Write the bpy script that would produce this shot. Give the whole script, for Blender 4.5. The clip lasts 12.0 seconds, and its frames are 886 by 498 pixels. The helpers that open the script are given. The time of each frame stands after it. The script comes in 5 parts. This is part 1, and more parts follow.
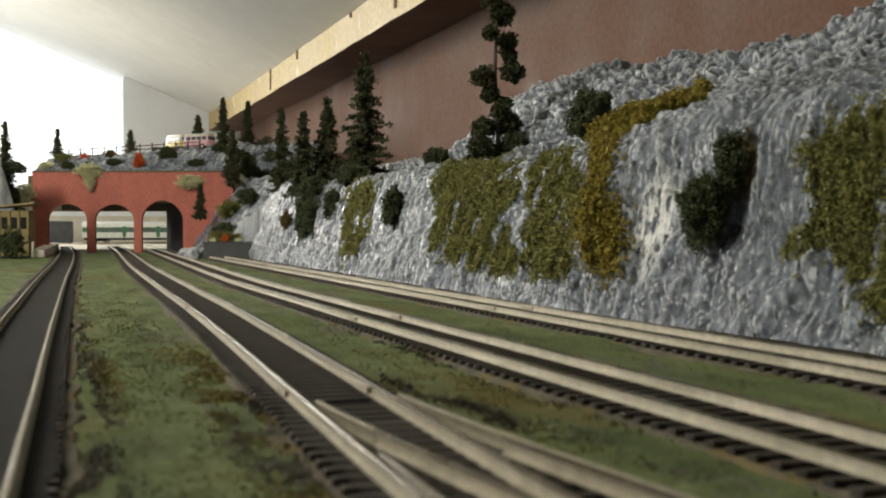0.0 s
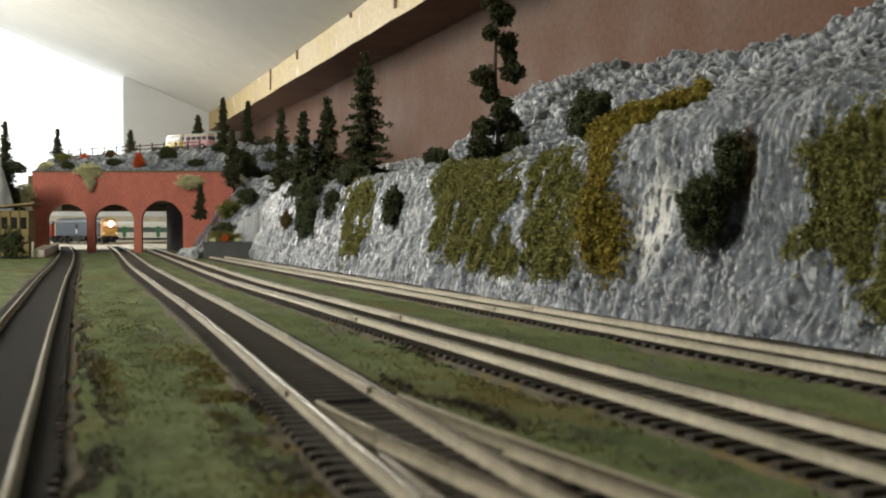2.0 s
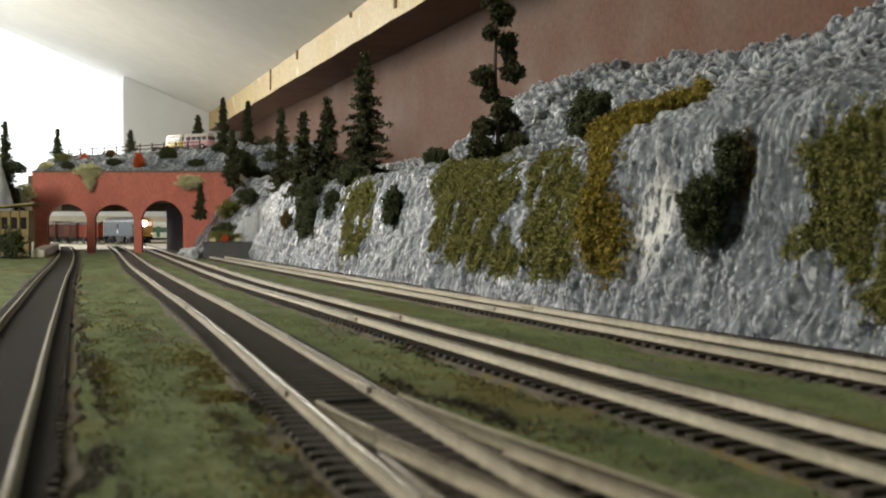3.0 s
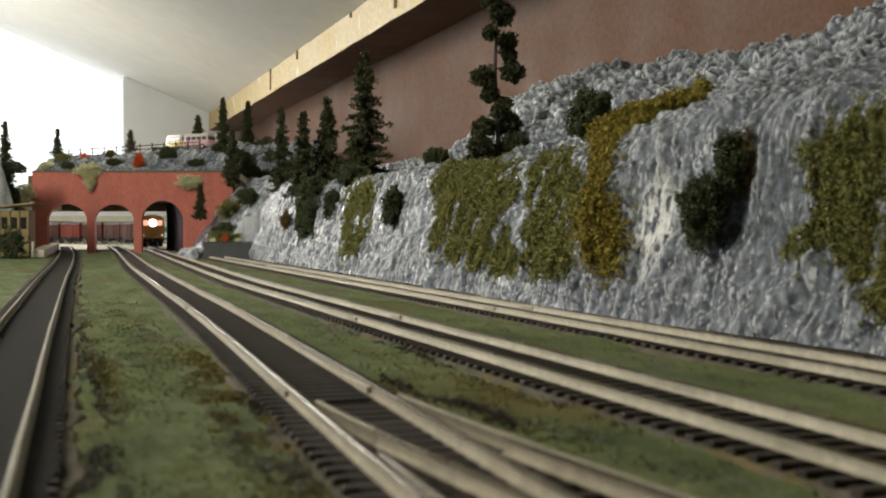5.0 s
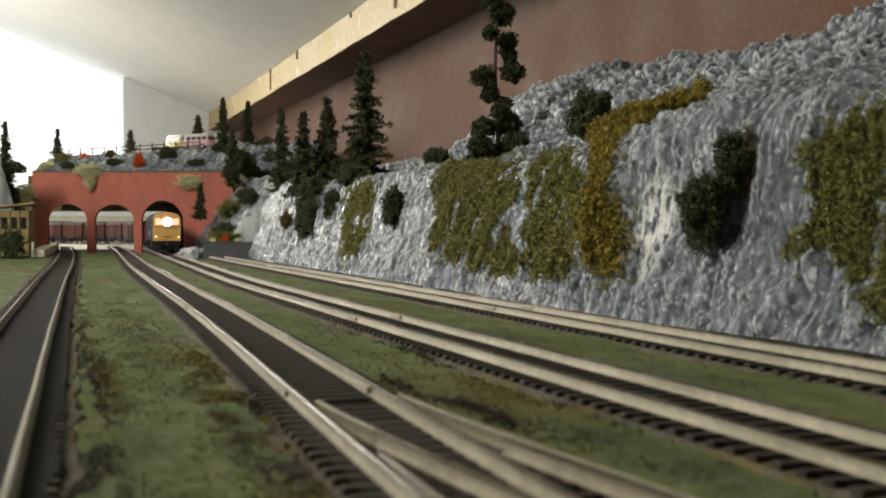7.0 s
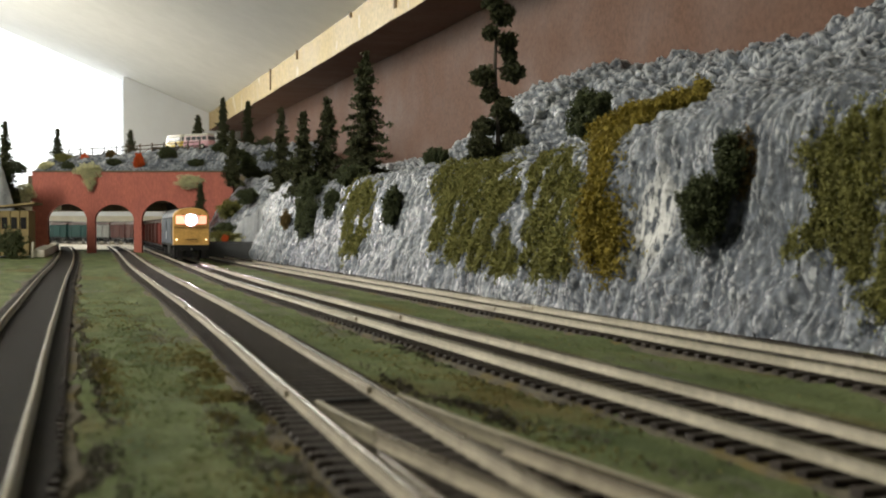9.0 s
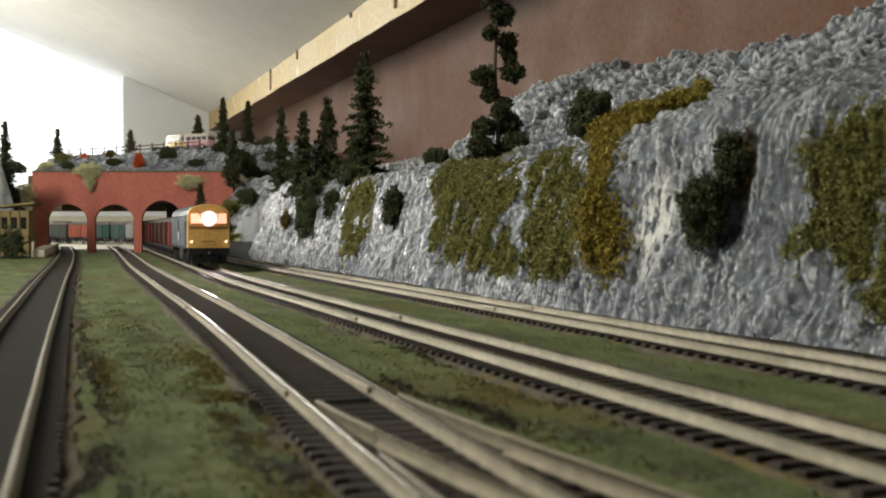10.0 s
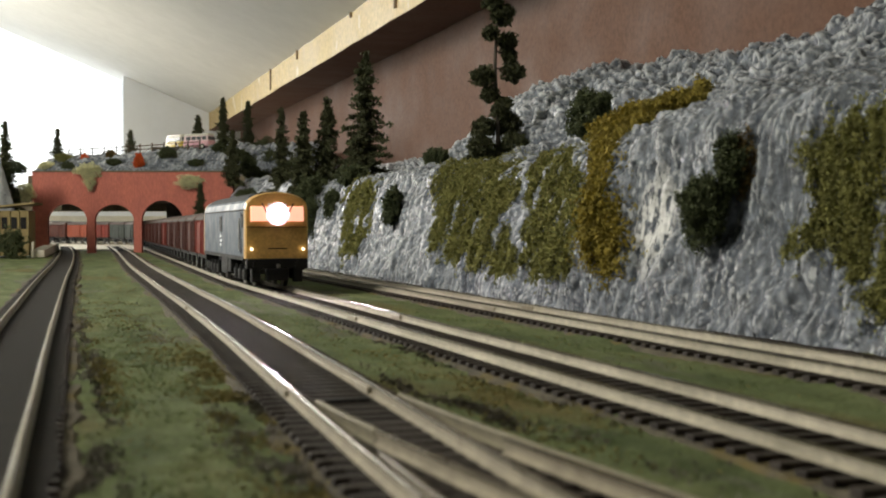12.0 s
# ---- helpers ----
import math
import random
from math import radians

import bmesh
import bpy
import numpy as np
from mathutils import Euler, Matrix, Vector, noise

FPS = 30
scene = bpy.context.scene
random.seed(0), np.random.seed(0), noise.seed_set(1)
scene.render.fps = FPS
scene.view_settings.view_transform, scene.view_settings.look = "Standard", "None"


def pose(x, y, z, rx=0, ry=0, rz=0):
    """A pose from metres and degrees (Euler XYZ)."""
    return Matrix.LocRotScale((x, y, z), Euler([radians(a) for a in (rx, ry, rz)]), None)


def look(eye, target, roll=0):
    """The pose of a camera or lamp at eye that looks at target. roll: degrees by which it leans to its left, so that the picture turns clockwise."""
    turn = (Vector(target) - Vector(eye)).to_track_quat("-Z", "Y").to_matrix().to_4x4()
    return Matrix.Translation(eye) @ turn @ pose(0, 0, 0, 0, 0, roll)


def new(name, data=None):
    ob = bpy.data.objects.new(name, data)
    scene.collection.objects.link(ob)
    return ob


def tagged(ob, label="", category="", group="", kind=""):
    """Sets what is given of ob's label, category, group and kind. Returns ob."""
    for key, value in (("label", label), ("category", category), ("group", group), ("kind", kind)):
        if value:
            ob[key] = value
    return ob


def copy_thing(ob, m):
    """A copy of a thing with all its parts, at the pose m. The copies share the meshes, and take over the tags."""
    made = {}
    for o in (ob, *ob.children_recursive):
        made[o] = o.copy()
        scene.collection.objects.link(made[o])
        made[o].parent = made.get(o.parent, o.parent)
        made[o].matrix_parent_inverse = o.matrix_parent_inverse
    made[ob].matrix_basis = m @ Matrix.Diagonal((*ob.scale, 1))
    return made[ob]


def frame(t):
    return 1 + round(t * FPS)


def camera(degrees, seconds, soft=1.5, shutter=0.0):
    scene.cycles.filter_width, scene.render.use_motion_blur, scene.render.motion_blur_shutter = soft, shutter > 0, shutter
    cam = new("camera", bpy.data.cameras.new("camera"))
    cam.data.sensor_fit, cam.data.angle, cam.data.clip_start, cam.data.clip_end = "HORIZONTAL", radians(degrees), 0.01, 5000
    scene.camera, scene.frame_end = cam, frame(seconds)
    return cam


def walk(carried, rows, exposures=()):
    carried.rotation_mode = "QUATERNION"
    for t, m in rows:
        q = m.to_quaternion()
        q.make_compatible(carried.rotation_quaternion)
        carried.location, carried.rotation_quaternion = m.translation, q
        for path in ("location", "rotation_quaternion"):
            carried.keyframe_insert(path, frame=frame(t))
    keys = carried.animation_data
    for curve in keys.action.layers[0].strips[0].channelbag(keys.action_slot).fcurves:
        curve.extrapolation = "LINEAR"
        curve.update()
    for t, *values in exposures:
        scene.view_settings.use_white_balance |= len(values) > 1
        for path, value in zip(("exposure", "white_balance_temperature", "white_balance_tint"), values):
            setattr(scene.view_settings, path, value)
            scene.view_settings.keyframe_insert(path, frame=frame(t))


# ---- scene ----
import functools

YAW, PITCH = -19.29, -1.0885
EYE = (0.0, 0.0, 0.0375)
DEGREES = 42.81
cam = camera(DEGREES, 12.0, 1.9)
cam.data.dof.use_dof, cam.data.dof.focus_distance, cam.data.dof.aperture_fstop = True, 0.95, 42
cam_pose = pose(*EYE, 90 + PITCH, 0, YAW)
walk(cam, [(0.0, cam_pose), (12.0, cam_pose)], [(0.0, 0.0), (12.0, 0.0)])

# ---- light ----
world = bpy.data.worlds.new("world")
scene.world = world
world.use_nodes = True
sky = world.node_tree.nodes.new("ShaderNodeTexSky")
sky.sky_type, sky.sun_disc = "NISHITA", False
sky.sun_elevation, sky.sun_rotation = radians(35), radians(-20)
world.node_tree.links.new(sky.outputs[0], world.node_tree.nodes["Background"].inputs[0])
world.node_tree.nodes["Background"].inputs[1].default_value = 0.12


def area_lamp(name, eye, target, sx, sy, watts, color, spread=180):
    data = bpy.data.lights.new(name, "AREA")
    data.shape, data.size, data.size_y = "RECTANGLE", sx, sy
    data.energy, data.color, data.spread = watts, color, radians(spread)
    ob = new(name, data)
    ob.matrix_basis = look(eye, target)
    return ob


GABLE_Y = 2.95
WALL_X = 0.475
area_lamp("gable_window_light", (-0.72, GABLE_Y - 0.05, 0.40), (0.1, 0.6, -0.10), 0.8, 0.42, 9.0, (1.0, 0.96, 0.86), 105)
# Unseen fill lamp added overhead; height taken from the beam's shadow.
area_lamp("overhead_fill_light", (-0.95, 0.60, 0.86), (0.2, 1.38, 0.0), 0.5, 0.5, 25, (1.0, 0.94, 0.80))


# ---- materials ----
def nodes_of(name):
    m = bpy.data.materials.new(name)
    m.use_nodes = True
    nt = m.node_tree
    return m, nt, nt.nodes["Principled BSDF"]


def ramp(nt, fac, stops):
    r = nt.nodes.new("ShaderNodeValToRGB")
    while len(r.color_ramp.elements) < len(stops):
        r.color_ramp.elements.new(0.5)
    for e, (p, c) in zip(r.color_ramp.elements, stops):
        e.position, e.color = p, (*c, 1)
    nt.links.new(fac, r.inputs[0])
    return r.outputs[0]


def noise_node(nt, scale, detail=4.0, stretch=(1, 1, 1), rough=0.6):
    tc = nt.nodes.new("ShaderNodeTexCoord")
    mp = nt.nodes.new("ShaderNodeMapping")
    mp.inputs["Scale"].default_value = stretch
    n = nt.nodes.new("ShaderNodeTexNoise")
    n.inputs["Scale"].default_value, n.inputs["Detail"].default_value = scale, detail
    n.inputs["Roughness"].default_value = rough
    nt.links.new(tc.outputs["Object"], mp.inputs[0])
    nt.links.new(mp.outputs[0], n.inputs[0])
    return n.outputs[0]


def mixc(nt, fac, a, b, kind="MIX"):
    m = nt.nodes.new("ShaderNodeMix")
    m.data_type, m.blend_type = "RGBA", kind
    for sock, v in ((m.inputs[0], fac), (m.inputs[6], a), (m.inputs[7], b)):
        if isinstance(v, (int, float)):
            sock.default_value = v
        elif isinstance(v, tuple):
            sock.default_value = (*v, 1)
        else:
            nt.links.new(v, sock)
    return m.outputs[2]


def surface(name, dark, light, scale=120, fine=900, rough=0.7, metal=0.0, bump=0.0, bump_scale=600,
            spot=None, spot_scale=40, spot_at=(0.52, 0.66), vary=0.0, rough_var=0.15, spec=0.5, grain=0.8, stretch=(1, 1, 1)):
    """Two scales of mottling, optional third-colour patches, relief and uneven gloss."""
    m, nt, b = nodes_of(name)
    n1, n2 = noise_node(nt, scale, 4, stretch), noise_node(nt, fine, 3, stretch)
    c = ramp(nt, n1, [(0.32, dark), (0.68, light)])
    g = ramp(nt, n2, [(0.3, (0.72, 0.72, 0.72)), (0.7, (1.18, 1.18, 1.18))])
    c = mixc(nt, grain, c, g, "MULTIPLY")
    if spot:
        s = ramp(nt, noise_node(nt, spot_scale, 6), [(spot_at[0], (0, 0, 0)), (spot_at[1], (1, 1, 1))])
        c = mixc(nt, s, c, spot)
    if vary:
        oi = nt.nodes.new("ShaderNodeObjectInfo")
        v = ramp(nt, oi.outputs["Random"], [(0, (1 - vary,) * 3), (1, (1 + vary,) * 3)])
        c = mixc(nt, 1.0, c, v, "MULTIPLY")
    nt.links.new(c, b.inputs["Base Color"])
    rr = ramp(nt, n1, [(0.3, (max(rough - rough_var, 0.03),) * 3), (0.7, (min(rough + rough_var, 1),) * 3)])
    nt.links.new(rr, b.inputs["Roughness"])
    b.inputs["Metallic"].default_value = metal
    b.inputs["Specular IOR Level"].default_value = spec
    if bump:
        bn = nt.nodes.new("ShaderNodeBump")
        bn.inputs["Strength"].default_value, bn.inputs["Distance"].default_value = bump, 0.001
        nt.links.new(noise_node(nt, bump_scale, 5, stretch), bn.inputs["Height"])
        nt.links.new(bn.outputs[0], b.inputs["Normal"])
    return m


def foliage(name, dark, light, rough=0.8):
    m, nt, b = nodes_of(name)
    geo = nt.nodes.new("ShaderNodeNewGeometry")
    c = ramp(nt, geo.outputs["Random Per Island"], [(0.0, dark), (1.0, light)])
    c = mixc(nt, 0.7, c, ramp(nt, noise_node(nt, 160, 3), [(0.3, (0.6,) * 3), (0.7, (1.3,) * 3)]), "MULTIPLY")
    nt.links.new(c, b.inputs["Base Color"])
    b.inputs["Roughness"].default_value = rough
    b.inputs["Specular IOR Level"].default_value = 0.25
    return m


def glow(name, color, strength):
    m, nt, b = nodes_of(name)
    b.inputs["Base Color"].default_value = (*color, 1)
    b.inputs["Emission Color"].default_value = (*color, 1)
    b.inputs["Emission Strength"].default_value = strength
    return m


def ground_material():
    m, nt, b = nodes_of("static_grass")
    big, mid, fine = noise_node(nt, 9, 4), noise_node(nt, 38, 5, (1.5, 0.5, 1)), noise_node(nt, 900, 3)
    c = ramp(nt, mid, [(0.3, (0.062, 0.084, 0.036)), (0.55, (0.120, 0.148, 0.064)), (0.75, (0.175, 0.198, 0.095))])
    br = ramp(nt, noise_node(nt, 16, 6, (1.5, 0.4, 1)), [(0.54, (0, 0, 0)), (0.70, (1, 1, 1))])
    c = mixc(nt, br, c, (0.125, 0.100, 0.035))
    gr = ramp(nt, noise_node(nt, 23, 5, (1.6, 0.35, 1)), [(0.58, (0, 0, 0)), (0.7, (1, 1, 1))])
    c = mixc(nt, gr, c, (0.13, 0.12, 0.105))
    c = mixc(nt, 0.85, c, ramp(nt, fine, [(0.3, (0.6,) * 3), (0.7, (1.35,) * 3)]), "MULTIPLY")
    nt.links.new(c, b.inputs["Base Color"])
    b.inputs["Roughness"].default_value = 0.95
    b.inputs["Specular IOR Level"].default_value = 0.15
    bn = nt.nodes.new("ShaderNodeBump")
    bn.inputs["Strength"].default_value, bn.inputs["Distance"].default_value = 0.8, 0.001
    nt.links.new(noise_node(nt, 700, 6), bn.inputs["Height"])
    nt.links.new(bn.outputs[0], b.inputs["Normal"])
    return m


def rock_material():
    """Grey-blue plaster, mottled, darker in hollows and whiter on high spots, with white glints painted in below the
    ledge.
    """
    m, nt, b = nodes_of("painted_plaster_rock")
    c = ramp(nt, noise_node(nt, 60, 5, (1, 1, 0.6)), [(0.34, (0.090, 0.105, 0.134)), (0.52, (0.138, 0.158, 0.192)), (0.70, (0.195, 0.216, 0.253))])
    c = mixc(nt, 1.0, c, ramp(nt, noise_node(nt, 240, 5, (1, 1, 0.55), 0.7), [(0.38, (0.45,) * 3), (0.50, (1.0,) * 3), (0.62, (1.55,) * 3)]), "MULTIPLY")
    c = mixc(nt, ramp(nt, noise_node(nt, 310, 3, (1, 1, 0.4)), [(0.60, (0, 0, 0)), (0.66, (0.9,) * 3)]), c, (0.56, 0.59, 0.63))
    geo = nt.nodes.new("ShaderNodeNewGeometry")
    # Pointiness darkens the hollows and whitens the ridges in the colour.
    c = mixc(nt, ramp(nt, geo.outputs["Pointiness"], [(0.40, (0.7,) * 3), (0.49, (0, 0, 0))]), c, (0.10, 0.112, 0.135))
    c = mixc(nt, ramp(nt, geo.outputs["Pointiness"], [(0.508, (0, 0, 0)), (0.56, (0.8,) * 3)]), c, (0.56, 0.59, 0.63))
    # White streaks painted where the rock glints; the highlight is in the colour.
    tc = nt.nodes.new("ShaderNodeTexCoord")
    mp = nt.nodes.new("ShaderNodeMapping")
    mp.inputs["Location"].default_value = (-0.224 / 0.03, -0.392 / 0.015, -0.040 / 0.027)
    mp.inputs["Scale"].default_value = (1 / 0.03, 1 / 0.015, 1 / 0.027)
    ln = nt.nodes.new("ShaderNodeVectorMath")
    ln.operation = "LENGTH"
    nt.links.new(tc.outputs["Object"], mp.inputs[0])
    nt.links.new(mp.outputs[0], ln.inputs[0])
    streak_amt = mixc(nt, 1.0, ramp(nt, ln.outputs["Value"], [(0.45, (1, 1, 1)), (1.0, (0, 0, 0))]),
               ramp(nt, noise_node(nt, 330, 4, (1, 1, 0.35)), [(0.45, (0, 0, 0)), (0.51, (1, 1, 1))]), "MULTIPLY")
    c = mixc(nt, streak_amt, c, (0.86, 0.87, 0.88))
    nt.links.new(c, b.inputs["Base Color"])
    nt.links.new(ramp(nt, noise_node(nt, 60, 3), [(0.35, (0.16,) * 3), (0.65, (0.40,) * 3)]), b.inputs["Roughness"])
    b.inputs["Specular IOR Level"].default_value = 0.55
    bn = nt.nodes.new("ShaderNodeBump")
    bn.inputs["Strength"].default_value, bn.inputs["Distance"].default_value = 1.0, 0.0022
    nt.links.new(noise_node(nt, 240, 6, (1, 1, 0.55), 0.7), bn.inputs["Height"])
    nt.links.new(bn.outputs[0], b.inputs["Normal"])
    return m


M_GRASS = ground_material()
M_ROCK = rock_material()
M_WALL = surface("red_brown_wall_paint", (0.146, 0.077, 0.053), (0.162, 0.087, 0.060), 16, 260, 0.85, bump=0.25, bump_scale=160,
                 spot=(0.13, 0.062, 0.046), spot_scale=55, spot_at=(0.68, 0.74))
M_BEAM = surface("yellowed_beam_paint", (0.50, 0.36, 0.14), (0.62, 0.48, 0.22), 14, 160, 0.55, bump=0.3, bump_scale=60,
                 spot=(0.70, 0.62, 0.45), spot_scale=24, spot_at=(0.6, 0.72))
M_CEIL = surface("white_plaster", (0.76, 0.76, 0.74), (0.80, 0.80, 0.78), 6, 30, 0.85, grain=0.15, bump=0.1, bump_scale=60)
M_WHITE = surface("white_wall_paint", (0.85, 0.88, 0.93), (0.88, 0.91, 0.95), 4, 20, 0.8, grain=0.1)
M_BRIDGE = surface("red_bridge_paint", (0.43, 0.118, 0.085), (0.54, 0.165, 0.12), 60, 500, 0.7, bump=0.5, bump_scale=400, stretch=(1, 1, 0.3),
                   spot=(0.42, 0.16, 0.12), spot_scale=90, spot_at=(0.66, 0.78))
M_RAIL = surface("nickel_silver_rail", (0.10, 0.085, 0.060), (0.15, 0.128, 0.092), 25, 160, 0.25, 0.8, rough_var=0.06)
M_RAILSIDE = surface("tarnished_rail_side", (0.30, 0.265, 0.20), (0.40, 0.36, 0.28), 25, 300, 0.5, 0.3)
# Lit copy of the rail side: light on the running rails put into colour.
M_RAILLIT = surface("lit_rail_side", (0.42, 0.39, 0.31), (0.54, 0.50, 0.41), 25, 300, 0.45, 0.3)
M_RAILDULL = surface("dull_tarnished_rail", (0.17, 0.152, 0.105), (0.26, 0.235, 0.165), 25, 300, 0.6, 0.2)
M_SLEEPER = surface("brown_plastic_sleeper", (0.022, 0.017, 0.014), (0.042, 0.033, 0.028), 90, 900, 0.65, spec=0.2, vary=0.25, bump=0.3)
M_BALLAST = surface("dark_track_underlay", (0.013, 0.0115, 0.010), (0.028, 0.025, 0.021), 140, 1500, 0.95, spec=0.08, bump=0.8, bump_scale=900)
M_BARK = surface("bark", (0.035, 0.028, 0.022), (0.09, 0.075, 0.06), 300, 1500, 0.85)
M_FIR = foliage("fir_needles", (0.038, 0.044, 0.022), (0.085, 0.092, 0.042))
M_BUSH = foliage("dark_green_clump", (0.042, 0.054, 0.026), (0.098, 0.116, 0.052))
M_MOSS = foliage("olive_moss", (0.115, 0.122, 0.036), (0.30, 0.29, 0.095))
M_GOLD = foliage("golden_moss", (0.17, 0.14, 0.022), (0.35, 0.275, 0.05))
M_RUST = foliage("rust_moss", (0.105, 0.075, 0.026), (0.20, 0.135, 0.045))
M_PALE = foliage("pale_lichen", (0.58, 0.58, 0.32), (0.85, 0.83, 0.56))
M_ORANGE = foliage("orange_flowers", (0.50, 0.08, 0.02), (0.75, 0.16, 0.04))
M_GREY = surface("dark_grey_card", (0.055, 0.058, 0.062), (0.09, 0.094, 0.10), 60, 800, 0.8, bump=0.3)
M_DECK = surface("olive_brown_card", (0.13, 0.105, 0.07), (0.20, 0.165, 0.11), 60, 800, 0.85, bump=0.3)
# Even near-black brown, shared by the tunnel wall and the cliff foot strip.
M_TUNNEL = surface("dark_brown_card", (0.022, 0.017, 0.014), (0.04, 0.032, 0.026), 60, 800, 0.95, spec=0.05)
M_DIRT = surface("grey_brown_dirt", (0.070, 0.063, 0.050), (0.135, 0.120, 0.092), 90, 900, 0.95, spec=0.1, bump=0.6, spot=(0.14, 0.11, 0.04), spot_scale=30)
M_CREAM = surface("cream_card", (0.62, 0.59, 0.50), (0.76, 0.73, 0.63), 30, 500, 0.75)
M_BOARD = surface("plywood_edge", (0.22, 0.15, 0.08), (0.33, 0.24, 0.14), 20, 200, 0.7)
M_FLOOR = surface("floor_boards", (0.16, 0.11, 0.07), (0.24, 0.17, 0.11), 6, 60, 0.6)
M_BLACK = surface("black_underframe", (0.007, 0.007, 0.008), (0.018, 0.017, 0.017), 150, 900, 0.7, spec=0.2)
M_STEEL = surface("wheel_steel", (0.22, 0.21, 0.20), (0.36, 0.35, 0.33), 200, 900, 0.4, 0.9)
M_BLUE = surface("rail_blue_paint", (0.036, 0.056, 0.086), (0.050, 0.072, 0.105), 60, 700, 0.55, spec=0.25)
M_YELLOW = surface("warning_yellow_paint", (0.58, 0.34, 0.10), (0.66, 0.40, 0.125), 60, 700, 0.4)
M_ROOFGREY = surface("grey_roof_paint", (0.060, 0.064, 0.070), (0.09, 0.094, 0.10), 80, 700, 0.9, spec=0.08)
M_CAB = glow("lit_cab_window", (1.0, 0.50, 0.34), 1.1)
M_LAMP = glow("headlight", (1.0, 0.84, 0.98), 220.0)
# Pink glow standing in for the headlight's bloom.
M_HALO = glow("painted_bloom", (1.0, 0.72, 0.86), 1.6)
M_MARKER = glow("marker_light", (1.0, 0.85, 0.6), 3.0)
M_DAY = glow("daylight_outside", (0.95, 0.98, 1.0), 1.25)


# ---- mesh helpers ----
def mesh_of(name, bm, mats, smooth=False):
    me = bpy.data.meshes.new(name)
    bm.normal_update()
    bm.to_mesh(me)
    bm.free()
    for m in mats if isinstance(mats, (list, tuple)) else [mats]:
        me.materials.append(m)
    if smooth:
        me.polygons.foreach_set("use_smooth", [True] * len(me.polygons))
    return me


def raw_mesh(name, verts, faces, mat, smooth=False):
    me = bpy.data.meshes.new(name)
    me.from_pydata(verts, [], faces)
    me.materials.append(mat)
    if smooth:
        me.polygons.foreach_set("use_smooth", [True] * len(me.polygons))
    me.update()
    return me


def part(name, bm, material, parent, label="", m=None, smooth=False):
    ob = new(name, bm if isinstance(bm, bpy.types.Mesh) else mesh_of(name, bm, material, smooth))
    ob.parent = parent
    if m is not None:
        ob.matrix_basis = m
    if label:
        tagged(ob, label)
    return ob


def thing(name, m, label, category, group="", kind=""):
    ob = new(name)
    ob.empty_display_size = 0.01
    ob.matrix_basis = m
    return tagged(ob, label, category, group, kind)


def box(bm, x0, x1, y0, y1, z0, z1, bevel=0.0):
    r = bmesh.ops.create_cube(bm, size=1)
    vs = r["verts"]
    bmesh.ops.scale(bm, vec=(x1 - x0, y1 - y0, z1 - z0), verts=vs)
    bmesh.ops.translate(bm, vec=((x0 + x1) / 2, (y0 + y1) / 2, (z0 + z1) / 2), verts=vs)
    if bevel:
        es = list({e for v in vs for e in v.link_edges})
        bmesh.ops.bevel(bm, geom=es, offset=bevel, segments=2, affect="EDGES", profile=0.6)
    return bm


def boxes(*dims, bevel=0.0):
    bm = bmesh.new()
    for d in dims:
        box(bm, *d, bevel=bevel)
    return bm


def cyl(bm, p, q, r0, r1=None, n=10):
    p, q = Vector(p), Vector(q)
    r = bmesh.ops.create_cone(bm, cap_ends=True, segments=n, radius1=r0, radius2=r0 if r1 is None else r1, depth=(q - p).length)
    m = Matrix.Translation((p + q) / 2) @ (q - p).to_track_quat("Z", "Y").to_matrix().to_4x4()
    bmesh.ops.transform(bm, matrix=m, verts=r["verts"])
    return bm


def prism(outline, y0, y1, bevel=0.0):
    """Outline in x, z, drawn out from y0 to y1."""
    bm = bmesh.new()
    a = [bm.verts.new((x, y0, z)) for x, z in outline]
    b = [bm.verts.new((x, y1, z)) for x, z in outline]
    n = len(a)
    bm.faces.new(a)
    bm.faces.new(b[::-1])
    for i in range(n):
        bm.faces.new((a[i], b[i], b[(i + 1) % n], a[(i + 1) % n]))
    bmesh.ops.recalc_face_normals(bm, faces=bm.faces)
    if bevel:
        bmesh.ops.bevel(bm, geom=[e for e in bm.edges if e.calc_face_angle(0) > 0.6], offset=bevel, segments=2, affect="EDGES")
    return bm


def structure(name, bm, mat, label="", smooth=False):
    me = bm if isinstance(bm, bpy.types.Mesh) else mesh_of(name, bm, mat, smooth)
    return tagged(new(name, me), label or name.replace("_", " "), name.split("_")[0], kind="structure")


def tufts(points, size, spread, rng, per=1, up=0.0):
    """Small pointed leaves scattered round points; returns verts and faces."""
    pts = np.repeat(np.asarray(points, float), per, axis=0)
    n = len(pts)
    c = pts + rng.normal(0, spread, (n, 3)) if spread else pts
    d = rng.normal(0, 1, (n, 3))
    d[:, 2] += up
    d /= np.linalg.norm(d, axis=1)[:, None]
    e = np.cross(d, rng.normal(0, 1, (n, 3)))
    e /= np.linalg.norm(e, axis=1)[:, None] + 1e-9
    s = size * rng.uniform(0.6, 1.4, (n, 1))
    v = np.stack([c - e * s * 0.35, c + e * s * 0.35, c + d * s], 1).reshape(-1, 3)
    return v, np.arange(3 * n).reshape(-1, 3)


def leaf_mesh(name, v, fcs, mat):
    return raw_mesh(name, v.tolist(), fcs.tolist(), mat)


# ---- room ----
def ceiling_z(x):
    return 0.332 + (0.395 - x) * 0.406


